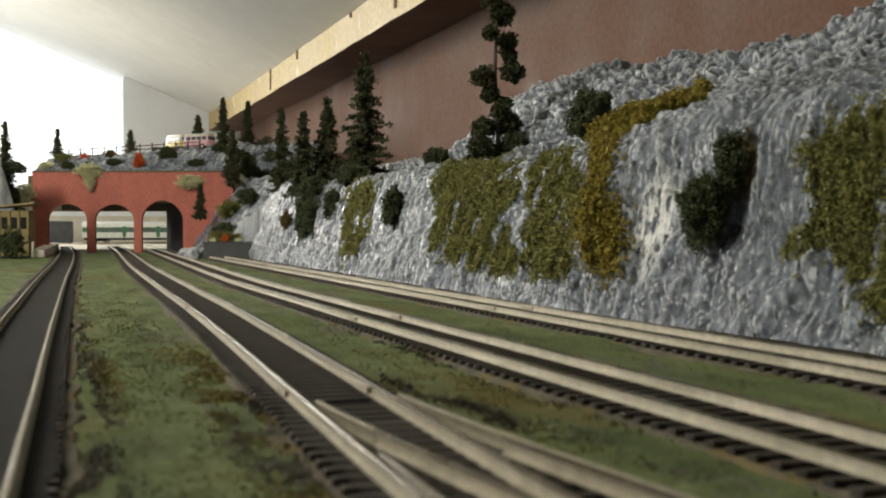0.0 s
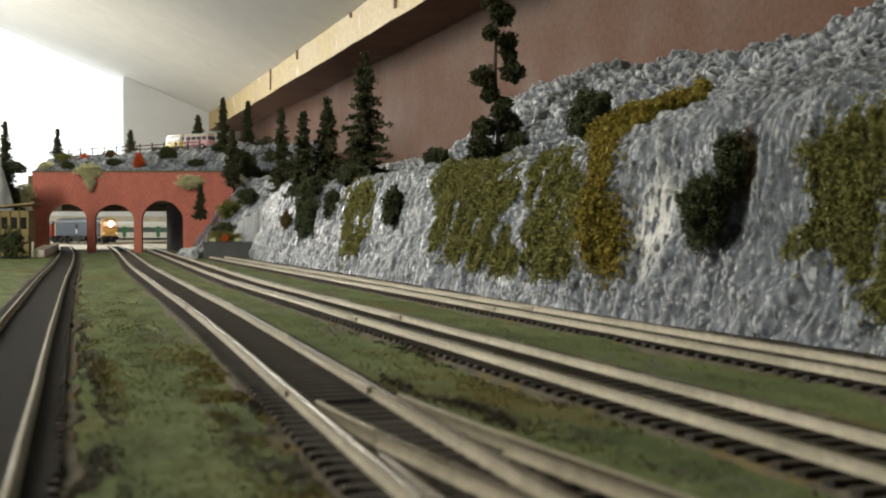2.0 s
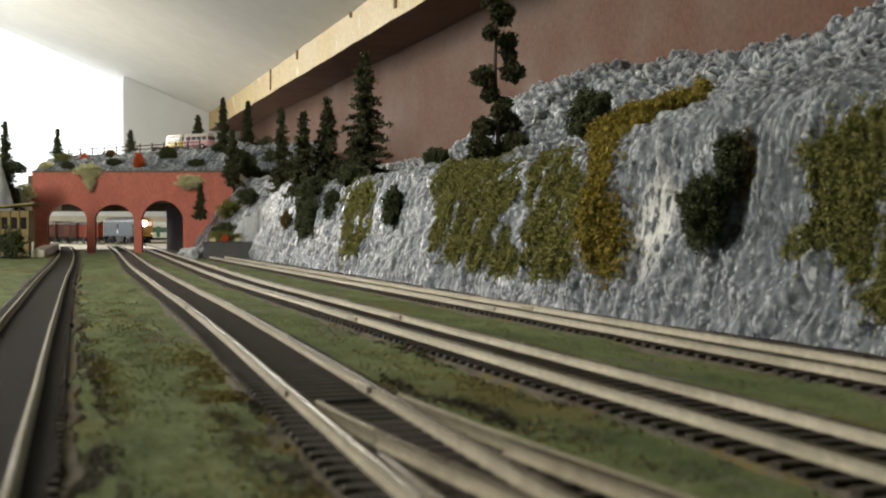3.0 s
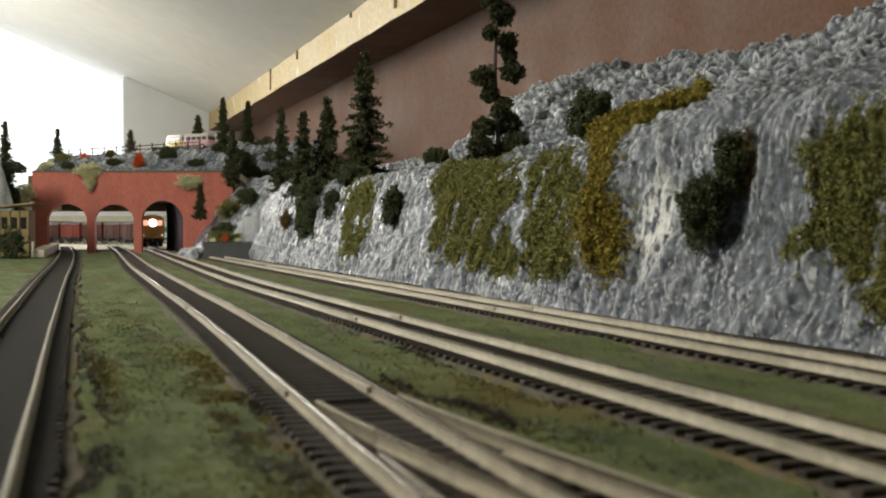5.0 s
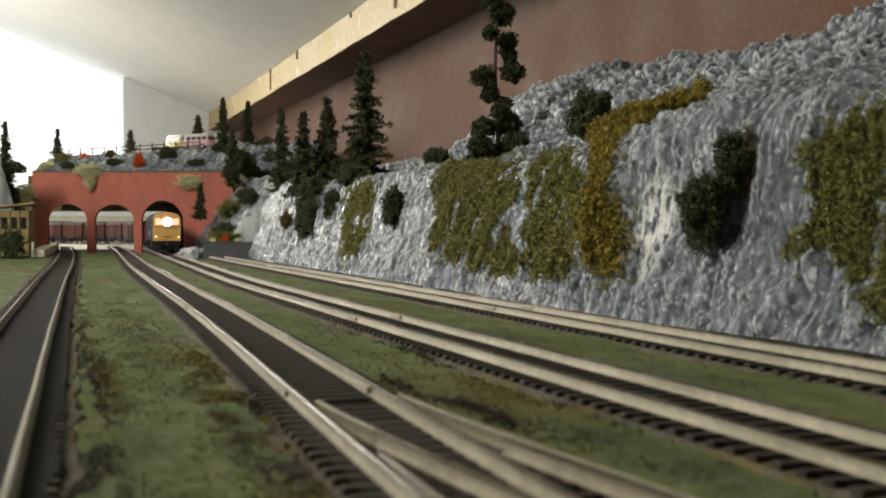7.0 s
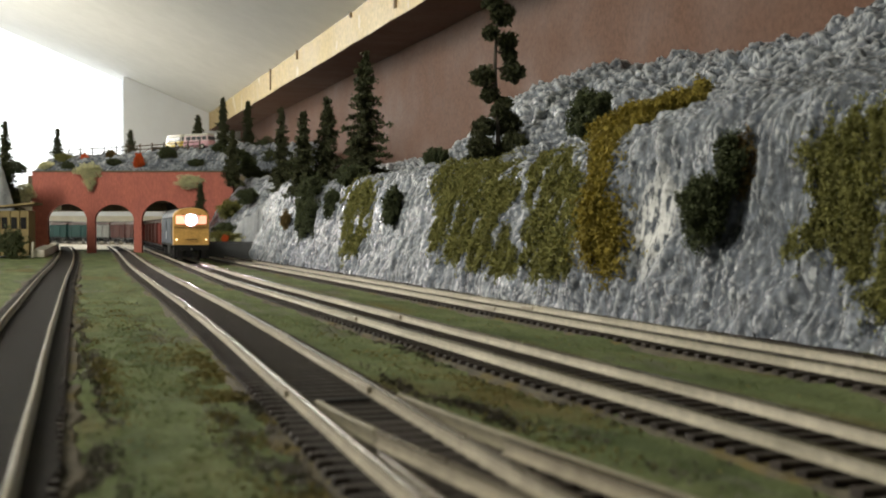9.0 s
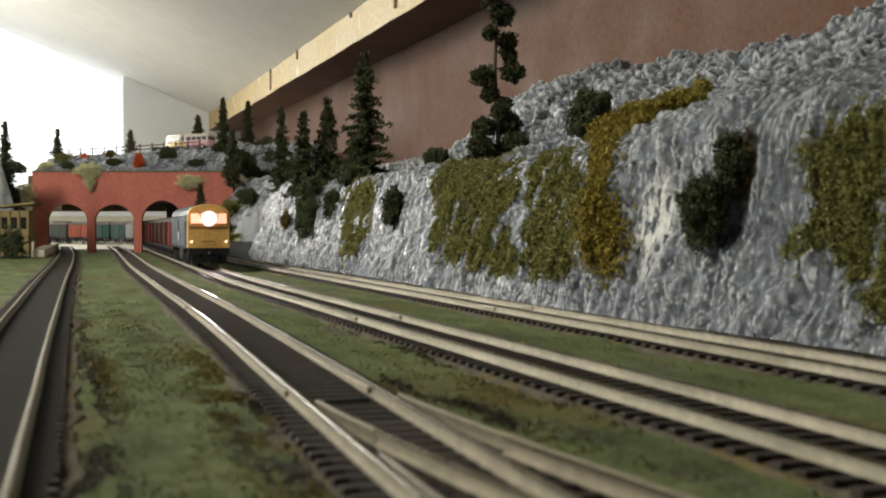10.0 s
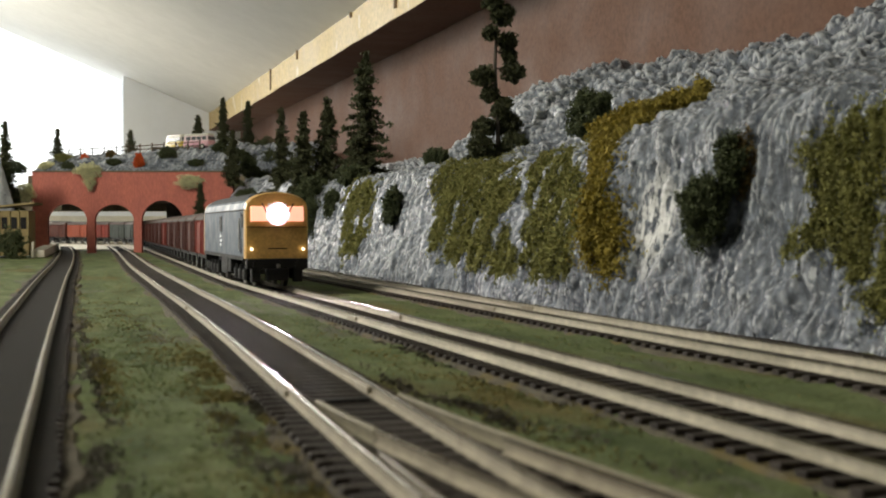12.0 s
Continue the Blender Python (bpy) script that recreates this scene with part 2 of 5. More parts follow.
bm = boxes((WALL_X, WALL_X + 0.05, -1.6, 3.3, -0.9, 0.40))
structure("wall_east", bm, M_WALL, "red-brown painted attic wall behind the layout")
bm = boxes((0.395, WALL_X - 0.0005, -1.55, GABLE_Y - 0.002, 0.288, 0.348), bevel=0.002)
bmesh.ops.subdivide_edges(bm, edges=[e for e in bm.edges if e.calc_length() > 1], cuts=160)
for v in bm.verts:
    v.co += Vector((0.002, 0, 0.0022)) * noise.noise(v.co * 9) + Vector((0.0016, 0, 0.0018)) * noise.noise(v.co * 55)
bm.normal_update()
# Downward faces take the wall's darker red-brown instead of yellow.
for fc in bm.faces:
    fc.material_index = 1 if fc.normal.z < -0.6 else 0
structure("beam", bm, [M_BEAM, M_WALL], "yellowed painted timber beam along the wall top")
tagged(bpy.data.objects["beam"], category="beam")
for y, z0, z1 in ((1.863, 0.318, 0.340), (2.10, 0.294, 0.340), (1.51, 0.325, 0.340), (1.30, 0.300, 0.318)):
    part("board_joint", boxes((0.3925, 0.396, y - 0.003, y + 0.003, z0, z1), bevel=0.001), M_BOARD, bpy.data.objects["beam"], "cracked joint in the paint")

# Unseen opening in the ceiling, added for the overhead fill lamp.
HOLE_X0, HOLE_X1, HOLE_Y0, HOLE_Y1 = -1.30, -0.60, 0.20, 0.90


def sloped(x0, x1, y0, y1, t=0.05):
    b = bmesh.new()
    vs = [b.verts.new((x, y, ceiling_z(x) + d)) for d in (0, t) for x, y in ((x0, y0), (x1, y0), (x1, y1), (x0, y1))]
    for q in ((0, 1, 2, 3), (7, 6, 5, 4), (0, 4, 5, 1), (1, 5, 6, 2), (2, 6, 7, 3), (3, 7, 4, 0)):
        b.faces.new([vs[i] for i in q])
    bmesh.ops.recalc_face_normals(b, faces=b.faces)
    return b


def join_bms(*bms):
    out = bmesh.new()
    for b in bms:
        me = bpy.data.meshes.new("tmp")
        b.to_mesh(me)
        b.free()
        out.from_mesh(me)
        bpy.data.meshes.remove(me)
    return out


bm = join_bms(sloped(HOLE_X1, 0.485, -1.6, 3.3), sloped(-2.9, HOLE_X0, -1.6, 3.3),
              sloped(HOLE_X0, HOLE_X1, -1.6, HOLE_Y0), sloped(HOLE_X0, HOLE_X1, HOLE_Y1, 3.3))
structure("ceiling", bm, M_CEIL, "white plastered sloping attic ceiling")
bm = boxes((-2.95, -2.9, -1.6, 3.3, -0.9, 1.9))
structure("wall_west", bm, M_WHITE, "white painted far attic wall")
bm = boxes((-2.9, 0.475, -1.65, -1.6, -0.9, 1.9))
structure("wall_south", bm, M_WHITE, "white painted wall behind the camera")
bm = boxes((-2.9, 0.475, -1.6, 3.3, -0.95, -0.9))
structure("floor", bm, M_FLOOR, "brown boarded attic floor")
WIN_X0, WIN_X1, WIN_Z0 = -1.15, 0.182, 0.13
bm = join_bms(boxes((WIN_X1, 0.475, GABLE_Y, GABLE_Y + 0.12, -0.9, 0.8)),
              boxes((-2.9, WIN_X0, GABLE_Y, GABLE_Y + 0.12, -0.9, 1.9)),
              boxes((WIN_X0, WIN_X1, GABLE_Y, GABLE_Y + 0.12, -0.9, WIN_Z0)),
              boxes((WIN_X0, WIN_X1, GABLE_Y, GABLE_Y + 0.12, 0.98, 1.5)))
structure("wall_north", bm, M_WHITE, "white painted gable wall with a bright window")
win = structure("window_1", boxes((WIN_X0, WIN_X1, GABLE_Y + 0.10, GABLE_Y + 0.105, WIN_Z0, 0.98)), M_DAY, "bright overexposed gable window")
ly = bmesh.new()
for x in (WIN_X0, -0.7):
    box(ly, x, x + 0.05, GABLE_Y + 0.06, GABLE_Y + 0.095, WIN_Z0, 0.98, bevel=0.004)
part("window_frame", ly, M_WHITE, win)

# ---- baseboard and grass ----
structure("baseboard", boxes((-2.85, WALL_X, -0.35, GABLE_Y, -0.05, -0.012)), M_BOARD, "plywood model railway baseboard")


def grass_height(x, y):
    h = 0.0011 * noise.noise(Vector((x * 40, y * 25, 0.3))) + 0.0007 * noise.noise(Vector((x * 170, y * 170, 1.3)))
    return h


xs = np.concatenate([np.linspace(-2.85, -0.12, 24, endpoint=False), np.linspace(-0.12, 0.28, 180, endpoint=False), np.linspace(0.28, WALL_X, 10)])
ys = np.concatenate([np.linspace(-0.35, 0.1, 14, endpoint=False), np.geomspace(0.1, 1.8, 420, endpoint=False), np.linspace(1.8, GABLE_Y, 60)])
nx, ny = len(xs), len(ys)
vv = [(x, y, grass_height(x, y) if -0.12 < x < 0.28 and y < 1.9 else 0.0) for y in ys for x in xs]
ff = [(j * nx + i, j * nx + i + 1, (j + 1) * nx + i + 1, (j + 1) * nx + i) for j in range(ny - 1) for i in range(nx - 1)]
tagged(new("ground", raw_mesh("ground", vv, ff, M_GRASS, True)), "green and brown static grass ground on the layout", "ground", kind="structure")


# ---- tracks ----
class Curve:
    """A plan line, with place and heading by length along it."""

    def __init__(self, pts):
        self.p = np.array(pts, float)
        d = np.linalg.norm(np.diff(self.p, axis=0), axis=1)
        self.s = np.concatenate([[0], np.cumsum(d)])
        self.length = self.s[-1]

    def at(self, s):
        return np.array([np.interp(s, self.s, self.p[:, 0]), np.interp(s, self.s, self.p[:, 1])])

    def way(self, s):
        d = self.at(s + 0.004) - self.at(s - 0.004)
        return d / (np.linalg.norm(d) + 1e-12)


def smooth_line(keys, y0, y1, step=0.01):
    """Plan line x(y) through a few keys, rounded by averaging."""
    ky, kx = zip(*keys)
    y = np.arange(y0, y1 + step / 2, step)
    x = np.interp(y, ky, kx)
    for _ in range(60):
        x[1:-1] = (x[:-2] + 2 * x[1:-1] + x[2:]) / 4
    return Curve(np.stack([x, y], 1))


def arcs(x, y, a, segs, ds=0.005):
    out = [(x, y)]
    for length, k in segs:
        for _ in range(int(round(length / ds))):
            a += k * ds
            x += math.sin(a) * ds
            y += math.cos(a) * ds
            out.append((x, y))
    return Curve(out)


MAIN = arcs(0.1195, -0.6, 0.0, [(1.243, 0), (0.188, 0.034 / 0.188), (1.302, 0), (0.274, -1.917), (0.22, 0), (0.48, -2.1), (2.6, 0)])
BACK = smooth_line([(-0.35, 0.188), (2, 0.188)], -0.35, 1.34)
YARD = smooth_line([(-0.35, 0.0405), (0.15, 0.0525), (0.23, 0.0562), (0.355, 0.0615), (0.47, 0.0655), (0.75, 0.0715), (1.05, 0.0790), (1.45, 0.0945), (1.75, 0.106), (2.3, 0.12)], -0.35, 2.25)
SIDE = smooth_line([(-0.35, -0.028), (0.15, -0.0138), (0.34, -0.0095), (0.47, -0.0062), (0.8, 0.0026), (1.12, 0.0134), (1.48, 0.0222), (1.76, 0.027), (2.3, 0.03)], -0.35, 2.25)
RAIL_TOP, GAUGE = 0.0045, 0.0176
HEAD = [(-0.00058, 0.00405), (-0.00056, 0.00432), (-0.00038, 0.0045), (0.00038, 0.0045), (0.00056, 0.00432), (0.00058, 0.00405)]
PROFILE = HEAD + [(0.00055, 0.0037), (0.0002, 0.0034), (0.0002, 0.0024), (0.0010, 0.0021), (0.0010, 0.0018),
                  (-0.0010, 0.0018), (-0.0010, 0.0021), (-0.0002, 0.0024), (-0.0002, 0.0034), (-0.00055, 0.0037)]


def rail_mesh(name, curve, off, s0, s1, step=0.012, wob=0.00018, dull=False, lit_sides=False):
    n = max(int((s1 - s0) / step), 2)
    v, f = [], []
    k = len(PROFILE)
    for i in range(n + 1):
        s = s0 + (s1 - s0) * i / n
        p, d = curve.at(s), curve.way(s)
        nrm = np.array([d[1], -d[0]])
        w = wob * noise.noise(Vector((s * 14, off * 900, 0)))
        for a, z in PROFILE:
            q = p + nrm * (off + a + w)
            v.append((q[0], q[1], z + 0.4 * w))
        if i:
            b = (i - 1) * k
            f += [(b + j, b + (j + 1) % k, b + k + (j + 1) % k, b + k + j) for j in range(k)]
    f += [tuple(range(k)), tuple(range(n * k, n * k + k))[::-1]]
    me = raw_mesh(name, v, f, M_RAILDULL if dull else M_RAILLIT if lit_sides else M_RAILSIDE)
    me.materials.append(M_RAIL)
    for j in range(0, len(f) - 2, k):
        for i in range(len(HEAD) - 1):
            me.polygons[j + i].material_index = 0 if dull else 1
    return me


def ribbon(name, curve, half, s0, s1, z, mat, ragged=0.0025):
    v, f = [], []
    n = int((s1 - s0) / 0.005)
    for i in range(n + 1):
        s = s0 + (s1 - s0) * i / n
        p, d = curve.at(s), curve.way(s)
        nrm = np.array([d[1], -d[0]])
        for sg in (-1, 1):
            w = half + ragged * (0.7 * noise.noise(Vector((s * 23, sg * 7, 2))) + 0.5 * noise.noise(Vector((s * 71, sg * 7, 5))))
            for hh, zz in ((w + 0.002, -0.001), (w, z)) if sg < 0 else ((w, z), (w + 0.002, -0.001)):
                q = p + nrm * sg * hh
                v.append((q[0], q[1], zz))
        if i:
            b = (i - 1) * 4
            f += [(b + j, b + j + 1, b + j + 5, b + j + 4) for j in range(3)]
    return raw_mesh(name, v, f, mat)


SLEEPER = mesh_of("sleeper", boxes((-0.0150, 0.0150, -0.0015, 0.0015, -0.0008, 0.00178), bevel=0.0004), M_SLEEPER)


def track(name, label, curve, s0, s1, bed=True, bed_z=0.00165, dull=False, half=0.0125, lit_sides=False):
    t = tagged(new(name), label, "railway track", kind="structure")
    for sg in (-1, 1):
        part("rail", rail_mesh("rail", curve, sg * GAUGE / 2, s0, s1, dull=dull, lit_sides=lit_sides), None, t)
    if bed:
        part("trackbed", ribbon("trackbed", curve, half, s0, s1, bed_z, M_BALLAST), None, t)
        part("dirt_edge", ribbon("dirt_edge", curve, half + 0.003, s0, s1, 0.0006, M_DIRT, 0.004), None, t, "grey-brown dirt beside the rails")
    return t


tracks = [(track("main_track", "nickel silver model rails of the running line", MAIN, 0.3, 6.2, bed_z=0.0004, lit_sides=True), MAIN, 0.66, 2.45),
          (track("cliff_track", "nickel silver model rails beside the cliff", BACK, 0.0, BACK.length, bed_z=0.0004, lit_sides=True), BACK, 0.42, BACK.length),
          (track("yard_track", "nickel silver model rails of the yard line", YARD, 0.0, YARD.length), YARD, 0.44, 2.1),
          (track("side_track", "nickel silver model rails of the station line", SIDE, 0.0, SIDE.length, dull=True, bed_z=0.0019, half=0.0138), SIDE, 0.44, 2.1)]
# Dark soil strip; the shadow line at the cliff foot is painted in.
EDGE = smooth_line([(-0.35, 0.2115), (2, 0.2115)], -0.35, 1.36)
tagged(new("cliff_foot_strip", ribbon("cliff_foot_strip", EDGE, 0.0105, 0.0, EDGE.length, 0.0012, M_TUNNEL, 0.004)), "dark brown soil strip with painted shadow along the cliff foot", "soil", kind="structure")
# turnout: the branch leaves the yard line
BRANCH = smooth_line([(-0.35, 0.150), (-0.1, 0.101), (0.06, 0.0735), (0.148, 0.0618), (0.216, 0.0562), (0.30, 0.0585)], -0.30, 0.29, 0.005)
turnout = tagged(new("turnout"), "worn turnout with switch blade and check rails", "turnout", kind="structure")
part("rail", rail_mesh("rail", BRANCH, GAUGE / 2, 0.1, BRANCH.length - 0.075, dull=True), None, turnout)
part("rail", rail_mesh("rail", BRANCH, -GAUGE / 2, 0.1, BRANCH.length - 0.112), None, turnout)
part("switch_blade", rail_mesh("switch_blade", BRANCH, -GAUGE / 2, BRANCH.length - 0.1115, BRANCH.length - 0.078, dull=True), None, turnout, "dull tarnished switch blade")
part("check_rail", rail_mesh("check_rail", YARD, -GAUGE / 2 + 0.0018, 0.46, 0.51), None, turnout)
part("check_rail", rail_mesh("check_rail", BRANCH, GAUGE / 2 - 0.0018, 0.40, 0.47), None, turnout)
part("trackbed", ribbon("trackbed", BRANCH, 0.015, 0.05, BRANCH.length - 0.08, 0.0007, M_BALLAST), None, turnout)
bm = boxes((-0.0050, 0.0050, -0.0016, 0.0016, 0.0, 0.0018), bevel=0.0006)
part("tie_bar", bm, M_BLACK, turnout, m=pose(0.0575, 0.225, 0.0006))
for tr_, curve, off, s in ((tracks[2][0], YARD, -1, 0.852), (tracks[2][0], YARD, -1, 0.588), (tracks[2][0], YARD, 1, 0.588), (tracks[0][0], MAIN, -1, 1.02), (tracks[0][0], MAIN, 1, 1.02),
                           (tracks[1][0], BACK, -1, 0.80), (tracks[1][0], BACK, 1, 0.80)):
    p, d = curve.at(s), curve.way(s)
    q = p + np.array([d[1], -d[0]]) * off * GAUGE / 2
    bm = boxes((-0.0011, 0.0011, -0.006, 0.006, 0.0017, 0.0036), bevel=0.0003)
    part("rail_joiner", bm, M_RAILSIDE, tr_, "folded metal rail joiner", m=pose(q[0], q[1], 0, 0, 0, math.degrees(math.atan2(-d[0], d[1]))))

# ---- cliff ----
LEDGE_Y = [0.1, 0.30, 0.37, 0.42, 0.49, 0.53, 0.63, 0.82, 1.0, 1.2, 1.37]
LEDGE_Z = [0.084, 0.086, 0.087, 0.086, 0.080, 0.080, 0.077, 0.082, 0.080, 0.088, 0.096]
RIM_Y = [0.1, 0.47, 0.515, 0.54, 0.567, 0.615, 0.645, 0.686, 0.726, 0.757, 0.82, 0.89, 0.95, 1.07, 1.25, 1.4]
RIM_Z = [0.150, 0.148, 0.140, 0.145, 0.139, 0.143, 0.152, 0.146, 0.147, 0.157, 0.158, 0.148, 0.110, 0.108, 0.112, 0.116]


@functools.lru_cache(maxsize=4096)
def cliff_profile(y):
    zl, zr = np.interp(y, LEDGE_Y, LEDGE_Z), np.interp(y, RIM_Y, RIM_Z)
    xb = np.interp(y, [0.2, 0.3, 0.39, 0.45, 0.52, 0.72, 1.31], [0.229, 0.2225, 0.214, 0.214, 0.2155, 0.219, 0.225])
    bulge = math.exp(-((y - 0.43) / 0.045) ** 2) * 0.014
    near = min(max((0.50 - y) / 0.12, 0), 1)
    lx = 0.262 - 0.012 * near
    return [(xb, -0.003), (xb + 0.004, 0.008), (xb + 0.016 - bulge * 0.8, zl * 0.5), (lx - 0.012 - bulge, zl * 0.88), (lx - bulge * 0.6, zl),
            (0.305, zl + 0.006 + 0.012 * near), (0.335, zl + 0.45 * (zr - zl)), (0.375, zr - 0.004), (0.40, zr), (0.478, zr - 0.002)]


def cliff_smooth(y, u):
    p = cliff_profile(y)
    t = min(max(u, 0), 0.99999) * (len(p) - 1)
    i = int(t)
    w = t - i
    return Vector((p[i][0] + (p[i + 1][0] - p[i][0]) * w, y, p[i][1] + (p[i + 1][1] - p[i][1]) * w))


def cliff_point(y, u, out=0.0):
    c = (cliff_smooth(y, u - 0.05) + 2 * cliff_smooth(y, u) + cliff_smooth(y, u + 0.05)) / 4
    du = cliff_smooth(y, u + 0.03) - cliff_smooth(y, u - 0.03)
    nrm = Vector((-du.z, 0, du.x)).normalized()
    q = c * 1.0
    up = min(max((u - 0.50) / 0.14, 0), 1)
    big = noise.noise(q * 22) * 0.005
    mid = noise.noise(Vector((q.x * 75, q.y * 75, q.z * 42)) + Vector((0, 0, 7))) * 0.0034
    w = q + Vector((noise.noise(q * 130), noise.noise(q * 130 + Vector((9, 0, 0))), noise.noise(q * 130 + Vector((0, 9, 0))))) * 0.0022
    streak_amt = (abs(noise.noise(Vector((w.x * 150, w.y * 150, w.z * 36)))) - 0.22) * 0.0040 * (1 - up)
    knob = (0.48 - noise.voronoi(w * 92)[0][0]) * 0.0060 * up + (noise.noise(w * 125) * 0.0055 + noise.noise(w * 270) * 0.0030) * up
    lump = (0.48 - noise.voronoi(Vector((w.x * 265, w.y * 265, w.z * 150)))[0][0]) * 0.0017
    daub = (0.48 - noise.voronoi(Vector((w.x * 560, w.y * 560, w.z * 330)))[0][0]) * 0.0010
    k = min(max(u * 14, 0.25), 1)
    return c + nrm * ((big + mid + streak_amt + knob + lump + daub) * k + out) + Vector((0, 0.5 * mid, 0))


ys = np.concatenate([np.linspace(0.12, 0.27, 40, endpoint=False), np.geomspace(0.27, 1.335, 860)])
us = np.linspace(0, 0.93, 400)
vv = [cliff_point(y, u)[:] for y in ys for u in us]
nu = len(us)
ff = [(j * nu + i, j * nu + i + 1, (j + 1) * nu + i + 1, (j + 1) * nu + i) for j in range(len(ys) - 1) for i in range(nu - 1)]
base = len(vv)
last = (len(ys) - 1) * nu
vv += [(x, y + 0.006, z) for x, y, z in vv[last:last + nu]]
vv += [(0.478, 1.345, -0.003)]
ff += [(last + i, last + i + 1, base + i + 1, base + i) for i in range(nu - 1)]
ff += [(base + i, base + i + 1, len(vv) - 1) for i in range(nu - 1)]
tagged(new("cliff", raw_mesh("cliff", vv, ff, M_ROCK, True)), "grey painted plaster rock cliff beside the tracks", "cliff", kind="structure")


# ---- bridge ----
BR = Matrix.Translation((-0.0206, 1.7766, 0)) @ Matrix.Rotation(radians(-19.29), 4, "Z")
BRIDGE_LEN, DECK_Z = 0.296, 0.1195
ARCHES = [(0.0217, 0.0802, 0.0725), (0.0918, 0.1495, 0.0717), (0.161, 0.2223, 0.0775)]


def bridge_wall():
    out = [(0.0, -0.004), (0.0, DECK_Z), (BRIDGE_LEN, DECK_Z), (BRIDGE_LEN, -0.004)]
    for a, b, top in ARCHES[::-1]:
        out.append((b, -0.004))
        spring, c, r = 0.050, (a + b) / 2, (b - a) / 2
        for i in range(0, 15):
            g = math.pi * i / 14
            e = abs(math.sin(g)) ** 1.25
            out.append((c + r * math.cos(g), spring + (top - spring) * e))
        out.append((a, -0.004))
    return prism(out, 0.0, 0.008)


bridge = thing("road_bridge", BR, "red painted three-arched road bridge over the tracks", "bridge")
bm = bridge_wall()
part("arched_wall", bm, M_BRIDGE, bridge)
part("deck", boxes((-0.01, BRIDGE_LEN + 0.1, 0.0085, 0.30, 0.079, 0.115), bevel=0.001), M_DECK, bridge, "brown card bridge deck")
part("coping", boxes((-0.001, BRIDGE_LEN, -0.0015, 0.0095, DECK_Z, DECK_Z + 0.002), bevel=0.0006), M_DECK, bridge)
part("back_beam", boxes((-0.12, BRIDGE_LEN + 0.1, 0.27, 0.30, 0.0655, 0.0788), (-0.12, -0.011, 0.16, 0.2695, 0.0655, 0.10)), M_DECK, bridge)
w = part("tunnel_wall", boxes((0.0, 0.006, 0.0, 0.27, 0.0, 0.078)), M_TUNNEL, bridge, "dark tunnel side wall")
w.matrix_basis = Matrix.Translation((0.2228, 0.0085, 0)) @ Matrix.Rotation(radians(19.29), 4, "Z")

# earth and rock above the bridge and at its ends
def hill(name, label, x0, x1, y0, y1, zf, nx_, ny_, rough=0.006, mat=None, cat="hill"):
    v, f = [], []
    for j in range(ny_ + 1):
        for i in range(nx_ + 1):
            a, b = i / nx_, j / ny_
            x, y = x0 + (x1 - x0) * a, y0 + (y1 - y0) * b
            z = zf(x, y)
            q = Vector((x, y, z))
            n_ = noise.noise(q * 55) * rough + noise.noise(q * 150) * rough * 0.55 + abs(noise.noise(q * 330)) * rough * 0.4
            v.append((x, y + n_ * 0.6, z + n_))
    for j in range(ny_):
        for i in range(nx_):
            k = j * (nx_ + 1) + i
            f.append((k, k + 1, k + nx_ + 2, k + nx_ + 1))
    b0 = len(v)
    for i in range(nx_ + 1):
        v.append((v[i][0], v[i][1], -0.004))
    f += [(i + 1, i, b0 + i, b0 + i + 1) for i in range(nx_)]
    ob = new(name, raw_mesh(name, v, f, mat or M_ROCK, True))
    return tagged(ob, label, cat, kind="structure")


def bridge_top(x, y):
    w_ = (BR.inverted() @ Vector((x, y, 0)))
    t = min(max((w_.y - 0.010) / 0.085, 0), 1)
    side = np.interp(w_.x, [-0.02, 0.02, 0.1, 0.2, 0.3, 0.36], [0.128, 0.138, 0.143, 0.149, 0.158, 0.160])
    z = 0.1195 + (side - 0.1195) * min(t * 2.2, 1) + 0.012 * max(t - 0.45, 0)
    return z


v, f = [], []
NX, NY = 110, 60
for j in range(NY + 1):
    for i in range(NX + 1):
        p = BR @ Vector((-0.004 + 0.42 * i / NX, 0.010 + 0.29 * j / NY, 0))
        z = bridge_top(p.x, p.y)
        q = Vector((p.x, p.y, z))
        e = min(j / 4, 1)
        z += e * (noise.noise(q * 55) * 0.006 + noise.noise(q * 150) * 0.007 + abs(noise.noise(q * 300)) * 0.005)
        v.append((p.x, p.y, z))
f = [(j * (NX + 1) + i, j * (NX + 1) + i + 1, (j + 1) * (NX + 1) + i + 1, (j + 1) * (NX + 1) + i) for j in range(NY) for i in range(NX)]
n0 = len(v)
rim = list(range(NX + 1)) + [(j + 1) * (NX + 1) - 1 for j in range(1, NY + 1)]
left_rim = [j * (NX + 1) for j in range(NY + 1)]
for r_ in (rim, left_rim):
    b0 = len(v)
    v += [(v[i][0], v[i][1], 0.116) for i in r_]
    f += [(r_[i], r_[i + 1], b0 + i + 1, b0 + i) for i in range(len(r_) - 1)]
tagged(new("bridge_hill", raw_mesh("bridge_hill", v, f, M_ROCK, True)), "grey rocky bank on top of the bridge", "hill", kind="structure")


def end_slope(x, y):
    """Rock bank between the cliff's end and the bridge."""
    t = min(max((x - 0.192 - 0.10 * max(y - 1.4, 0) * 0.2) / 0.085, 0), 1)
    return -0.003 + 0.105 * (t ** 0.8) * np.interp(y, [1.40, 1.5, 1.72], [0.80, 0.95, 1.12])


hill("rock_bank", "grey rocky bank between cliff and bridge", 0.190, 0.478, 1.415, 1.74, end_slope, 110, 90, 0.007)


